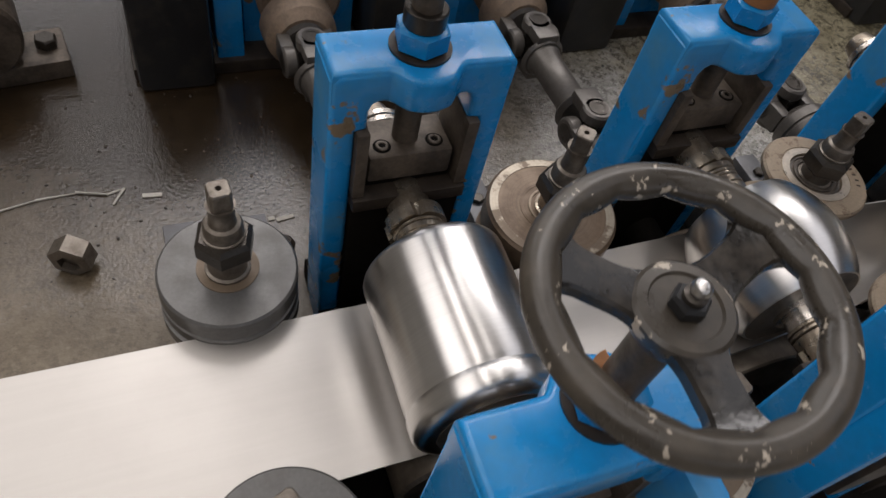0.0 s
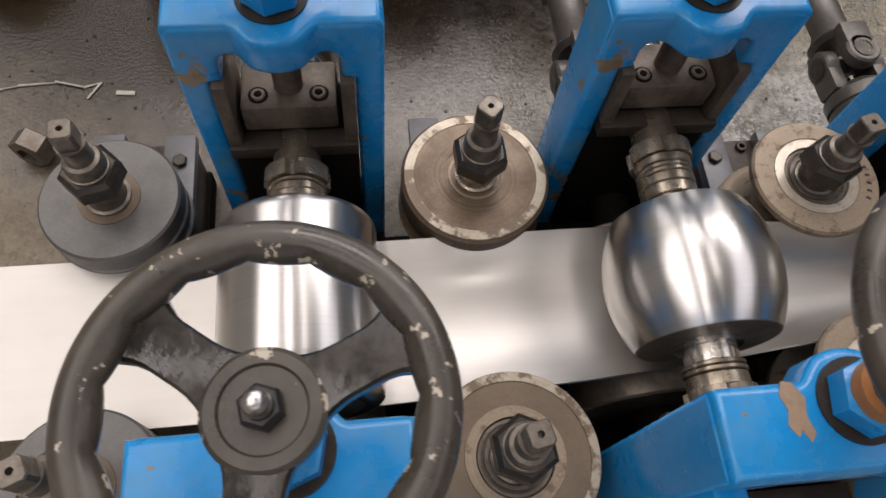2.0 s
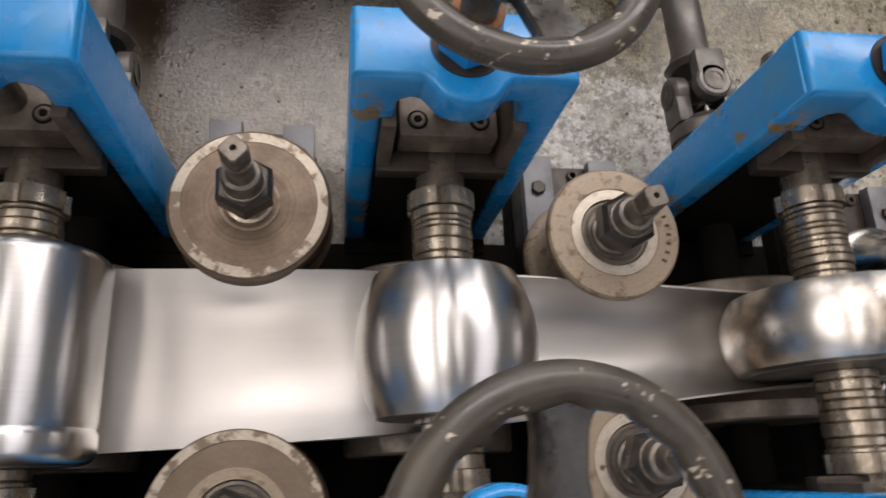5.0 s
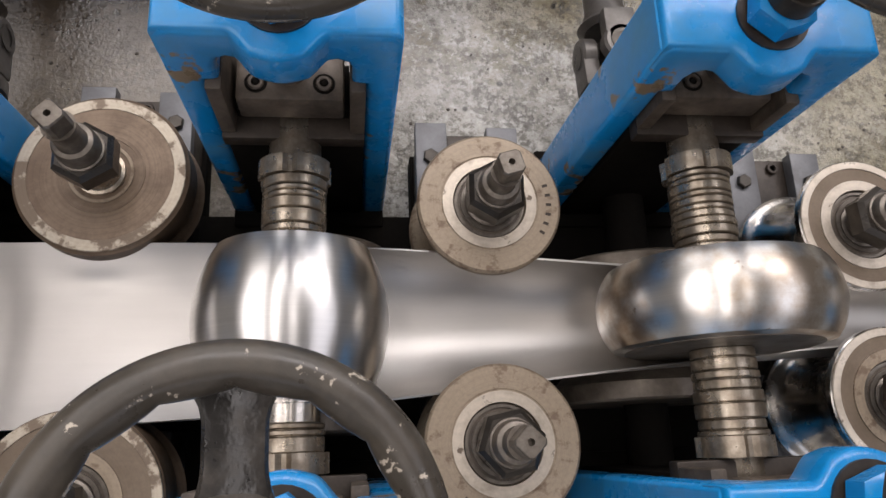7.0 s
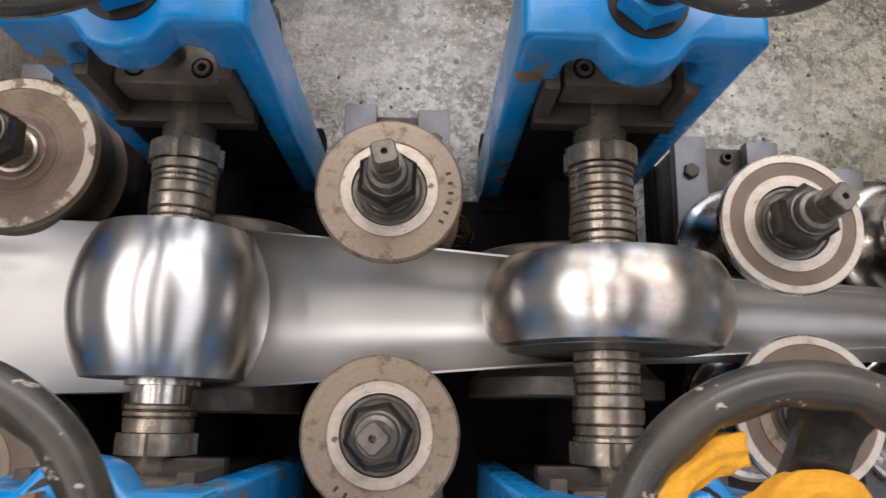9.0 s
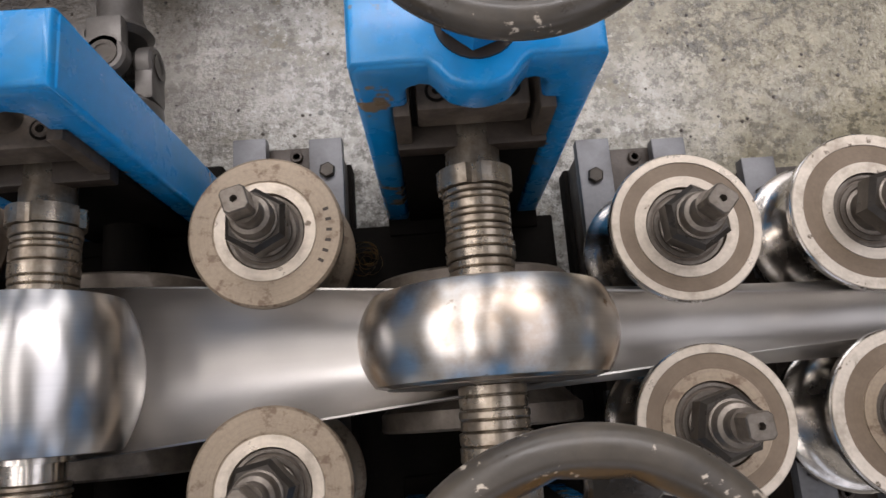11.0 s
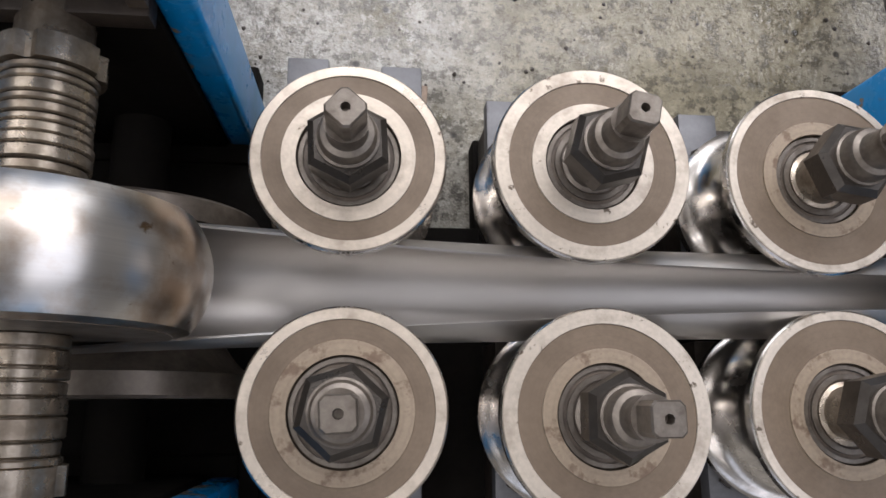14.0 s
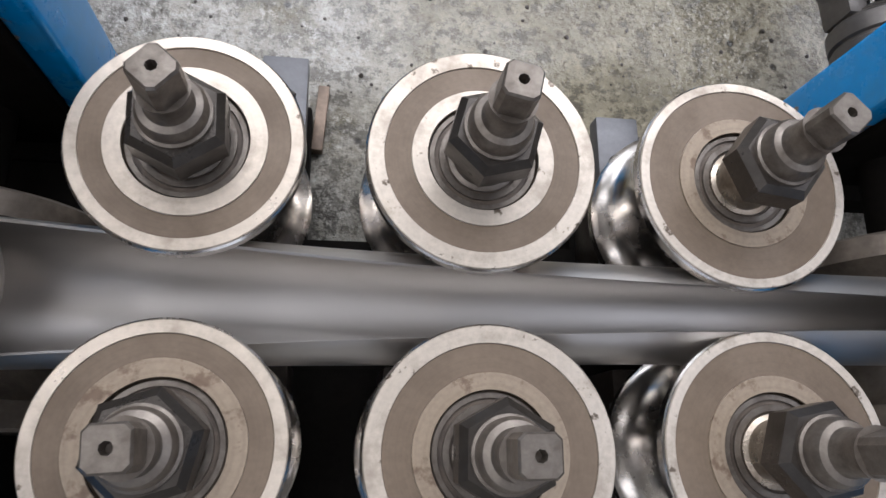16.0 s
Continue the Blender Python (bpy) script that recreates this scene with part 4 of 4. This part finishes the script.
# ---- loose things ----
def loose_things():
    n = part("hex_nut", ngon_prism(6, 0.0225, -0.0125, 0.0125, 0.002, 0.2, 0.012), DRIVE)
    n.matrix_world = pose(-0.462, 0.274, 0.0200, 0, 90, 247)
    tagged(n, "loose grey hexagon nut lying on the floor", "nut")
    # scratch of dried paint and scraps on the floor
    bm = bmesh.new()
    pts = [(-0.60, 0.352), (-0.55, 0.362), (-0.50, 0.374), (-0.458, 0.377), (-0.425, 0.368), (-0.405, 0.375)]
    for (a, b), (c, d) in zip(pts, pts[1:]):
        w = 0.0012
        q = [bm.verts.new(p) for p in ((a, b - w, 0.0022), (c, d - w, 0.0022), (c, d + w, 0.0006), (a, b + w, 0.0022))]
        bm.faces.new(q)
    q = [bm.verts.new(p) for p in ((-0.407, 0.374, 0.0022), (-0.420, 0.352, 0.0022), (-0.418, 0.351, 0.0022), (-0.404, 0.374, 0.0022))]
    bm.faces.new(q)
    bmesh.ops.recalc_face_normals(bm, faces=bm.faces)
    bmesh.ops.solidify(bm, geom=bm.faces[:], thickness=0.0014)
    tagged(part("wire_scrap", bm, PALE), "pale bent wire scrap on the floor", "scrap")
    for x, y, w, d, a in ((-0.376, 0.358, 0.011, 0.003, -5), (-0.232, 0.294, 0.011, 0.003, 8), (-0.248, 0.296, 0.004, 0.003, 0), (-0.240, 0.255, 0.002, 0.012, 0), (-0.62, 0.12, 0.012, 0.008, 30)):
        s = part("scrap", box(-w, w, -d, d, 0.0, 0.0018, 0.0006), PALE)
        s.matrix_world = pose(x, y, 0.0003, 0, 0, a)
        tagged(s, "small pale metal scrap on the floor", "scrap", "floor scraps")
    s = part("pebble", lathe([(0, 0), (0.012, 0.001), (0.014, 0.009), (0.009, 0.017), (0, 0.019)], 9), GREASE)
    s.matrix_world = pose(-0.243, 0.250, 0)
    tagged(s, "dark lump of grease on the floor", "lump")
    rnd = random.Random(4)
    bm = bmesh.new()
    for k in range(9):
        r, a0, h = rnd.uniform(0.006, 0.013), rnd.uniform(0, 6), rnd.uniform(0.001, 0.01)
        last = None
        for i in range(15):
            a = a0 + i * 0.4
            c = Vector((r * math.cos(a) + 0.004 * math.cos(k * 2), r * math.sin(a) + 0.006 * math.sin(k * 3), h + 0.0007 * i))
            pair = [bm.verts.new(c), bm.verts.new(c + Vector((0.0005, 0, 0.002)))]
            if last:
                bm.faces.new((last[0], pair[0], pair[1], last[1]))
            last = pair
    bmesh.ops.solidify(bm, geom=bm.faces[:], thickness=0.0003)
    s = part("swarf", bm, BRASS)
    s.matrix_world = pose(0.369, 0.101, 0.028)
    tagged(s, "tangle of brassy metal swarf", "swarf")
    s = part("bar", box(-0.0045, 0.0045, -0.028, 0.028, 0, 0.010, 0.001), RUSTY)
    s.matrix_world = pose(0.677, 0.181, 0, 0, 0, -4)
    tagged(s, "short rusty iron bar lying on the concrete", "bar")
    # grit on the floor behind the line
    bm = bmesh.new()
    for k in range(520):
        x, y, r = rnd.uniform(-0.6, 1.25), rnd.uniform(0.2, 0.55), rnd.choice((0.0007, 0.0009, 0.0012, 0.0016, 0.0022))
        vs = bmesh.ops.create_icosphere(bm, subdivisions=1, radius=r)["verts"]
        for v in vs:
            v.co = Vector((v.co.x * rnd.uniform(0.7, 1.3) + x, v.co.y * rnd.uniform(0.7, 1.3) + y, v.co.z * 0.6 + r * 0.3))
    tagged(part("grit", bm, GREASE), "black grit scattered on the concrete", "grit", kind="stuff")


def cloth_rag(x, y, z):
    """A crumpled cloth tied round a spoke and the rim."""
    t = thing("rag", x, y, z, "crumpled yellow cloth tied to the handwheel", "rag")
    rnd = random.Random(9)

    def lump(name, path, radius):
        """A gathered roll of cloth along a path, with folds that run along it."""
        n, m = 6, 36
        pts, rad = [], []
        for i in range(len(path) - 1):
            p0, p1, p2, p3 = (Vector(path[max(0, min(len(path) - 1, i + k))]) for k in (-1, 0, 1, 2))
            for k in range(n):
                u = k / n
                pts.append(0.5 * (2 * p1 + (p2 - p0) * u + (2 * p0 - 5 * p1 + 4 * p2 - p3) * u * u + (3 * p1 - p0 - 3 * p2 + p3) * u ** 3))
                rad.append(radius[i] + (radius[i + 1] - radius[i]) * u)
        pts.append(Vector(path[-1]))
        rad.append(radius[-1])
        shifts = [rnd.uniform(0, 6) for _ in range(4)]
        bm = bmesh.new()
        rings = []
        for i, p in enumerate(pts):
            q = (pts[min(i + 1, len(pts) - 1)] - pts[max(i - 1, 0)]).normalized()
            u = q.cross(Vector((0.3, 0.2, 1))).normalized()
            v = q.cross(u)
            row = []
            for j in range(m):
                a = 2 * math.pi * j / m
                fold = 0.16 * math.sin(3 * a + i * 0.20 + shifts[0]) + 0.12 * abs(math.sin(3.5 * a + i * 0.13 + shifts[1])) + 0.09 * math.sin(7 * a - i * 0.31 + shifts[2]) + 0.07 * math.sin(i * 0.9 + shifts[3] + 2 * a)
                r = rad[i] * (0.95 + fold + rnd.uniform(-0.02, 0.02))
                row.append(bm.verts.new(p + u * r * math.cos(a) + v * r * 0.8 * math.sin(a)))
            rings.append(row)
        for a, b in zip(rings, rings[1:]):
            for j in range(m):
                bm.faces.new((a[j], a[(j + 1) % m], b[(j + 1) % m], b[j]))
        bm.faces.new(rings[0])
        bm.faces.new(rings[-1])
        bmesh.ops.recalc_face_normals(bm, faces=bm.faces)
        return part(name, bm, CLOTH, t)

    lump("fold", [(-0.068, 0.004, -0.004), (-0.062, 0.018, 0.006), (-0.053, 0.032, 0.010), (-0.042, 0.042, 0.011), (-0.031, 0.047, 0.011), (-0.024, 0.048, 0.010)], [0.007, 0.0075, 0.0072, 0.0065, 0.0068, 0.0055])
    lump("knot", [(-0.026, 0.006, -0.002), (-0.014, 0.020, 0.006), (-0.002, 0.030, 0.009), (0.012, 0.026, 0.007), (0.027, 0.012, 0.001)], [0.009, 0.011, 0.0105, 0.011, 0.009])
    return t


# ---- build ----
STANDS = [(-0.155, 0.2025, "cylinder"), (0.154, 0.2115, "barrel"), (0.4655, 0.2295, "disc")]


def build():
    hall()
    steel_strip()
    labels = {"cylinder": "polished cylindrical forming roll on a steel arbor", "barrel": "polished barrel-shaped forming roll on a steel arbor",
              "disc": "brown-stained polished disc-shaped forming roll on an arbor"}
    for x, z, kind in STANDS:
        top_roll(x, z, kind, labels[kind], STAINED if kind == "disc" else CHROME, 0.101, -0.095)
        bottom_roll(x, kind)
        housing(x, 1, z)
        housing(x, -1, z, 0.350, 0.008)
    x4 = 1.112
    top_roll(x4, 0.245, "disc", labels["disc"], STAINED, 0.101, -0.095)
    bottom_roll(x4, "disc")
    housing(x4, 1, 0.245)
    housing(x4, -1, 0.245, 0.350, 0.008)
    for x, y, z, a, lean in WHEELS:
        handwheel(x, y, z, a, lean)
    for row in SIDES:
        side_roller(*row)
    for x in (-0.155, 0.154, 0.4655, 1.112):
        cardan(x, 0.216, 0.096, 2, 0.245, JOINT)
    for x in (-0.155, 0.154, 0.4655, 1.112):
        gearbox(x, BLACK)
    bearing_block(-0.555, 0.60, 8)
    cloth_rag(0.478, -0.136, 0.452)
    loose_things()


# x, y, height of the rim, turn, lean of the axis
WHEELS = [(-0.1445, -0.134, 0.4535, 143, (-0.03, -0.03)), (0.1575, -0.132, 0.467, 90, (0.12, -0.11)), (0.4755, -0.130, 0.4565, 75, (-0.02, -0.22)),
          (-0.157, 0.160, 0.458, 30, (0.0, 0.0)), (0.1595, 0.151, 0.462, 50, (0.05, 0.02)), (0.475, 0.168, 0.456, 10, (0.0, 0.0))]
# x, y, kind, height of the top face, turn of the square end, turn of the nut
SIDES = [(-0.316, 0.119, "grey", 0.172, 0.10, 0.25), (-0.316, -0.119, "grey", 0.172, 0.4, 0.5),
         (0.0, 0.124, "thick", 0.170, 0.82, 0.55), (0.0, -0.125, "ringed", 0.178, 0.2, 0.6),
         (0.307, 0.094, "dull", 0.190, 0.28, 0.5), (0.307, -0.094, "dull", 0.190, 0.80, 0.2),
         (0.621, 0.0715, "flange", 0.204, 0.85, 0.58), (0.621, -0.0715, "flange", 0.204, 0.06, 0.3),
         (0.770, 0.077, "wide", 0.190, 1.36, 0.25), (0.771, -0.075, "wide", 0.190, 0.0, 0.5),
         (0.921, 0.072, "wide", 0.186, 0.75, 0.9), (0.922, -0.075, "wide", 0.186, 0.3, 0.2)]


def motions():
    """Nothing in the line turns or travels while it is filmed: only the camera moves."""


build()
motions()
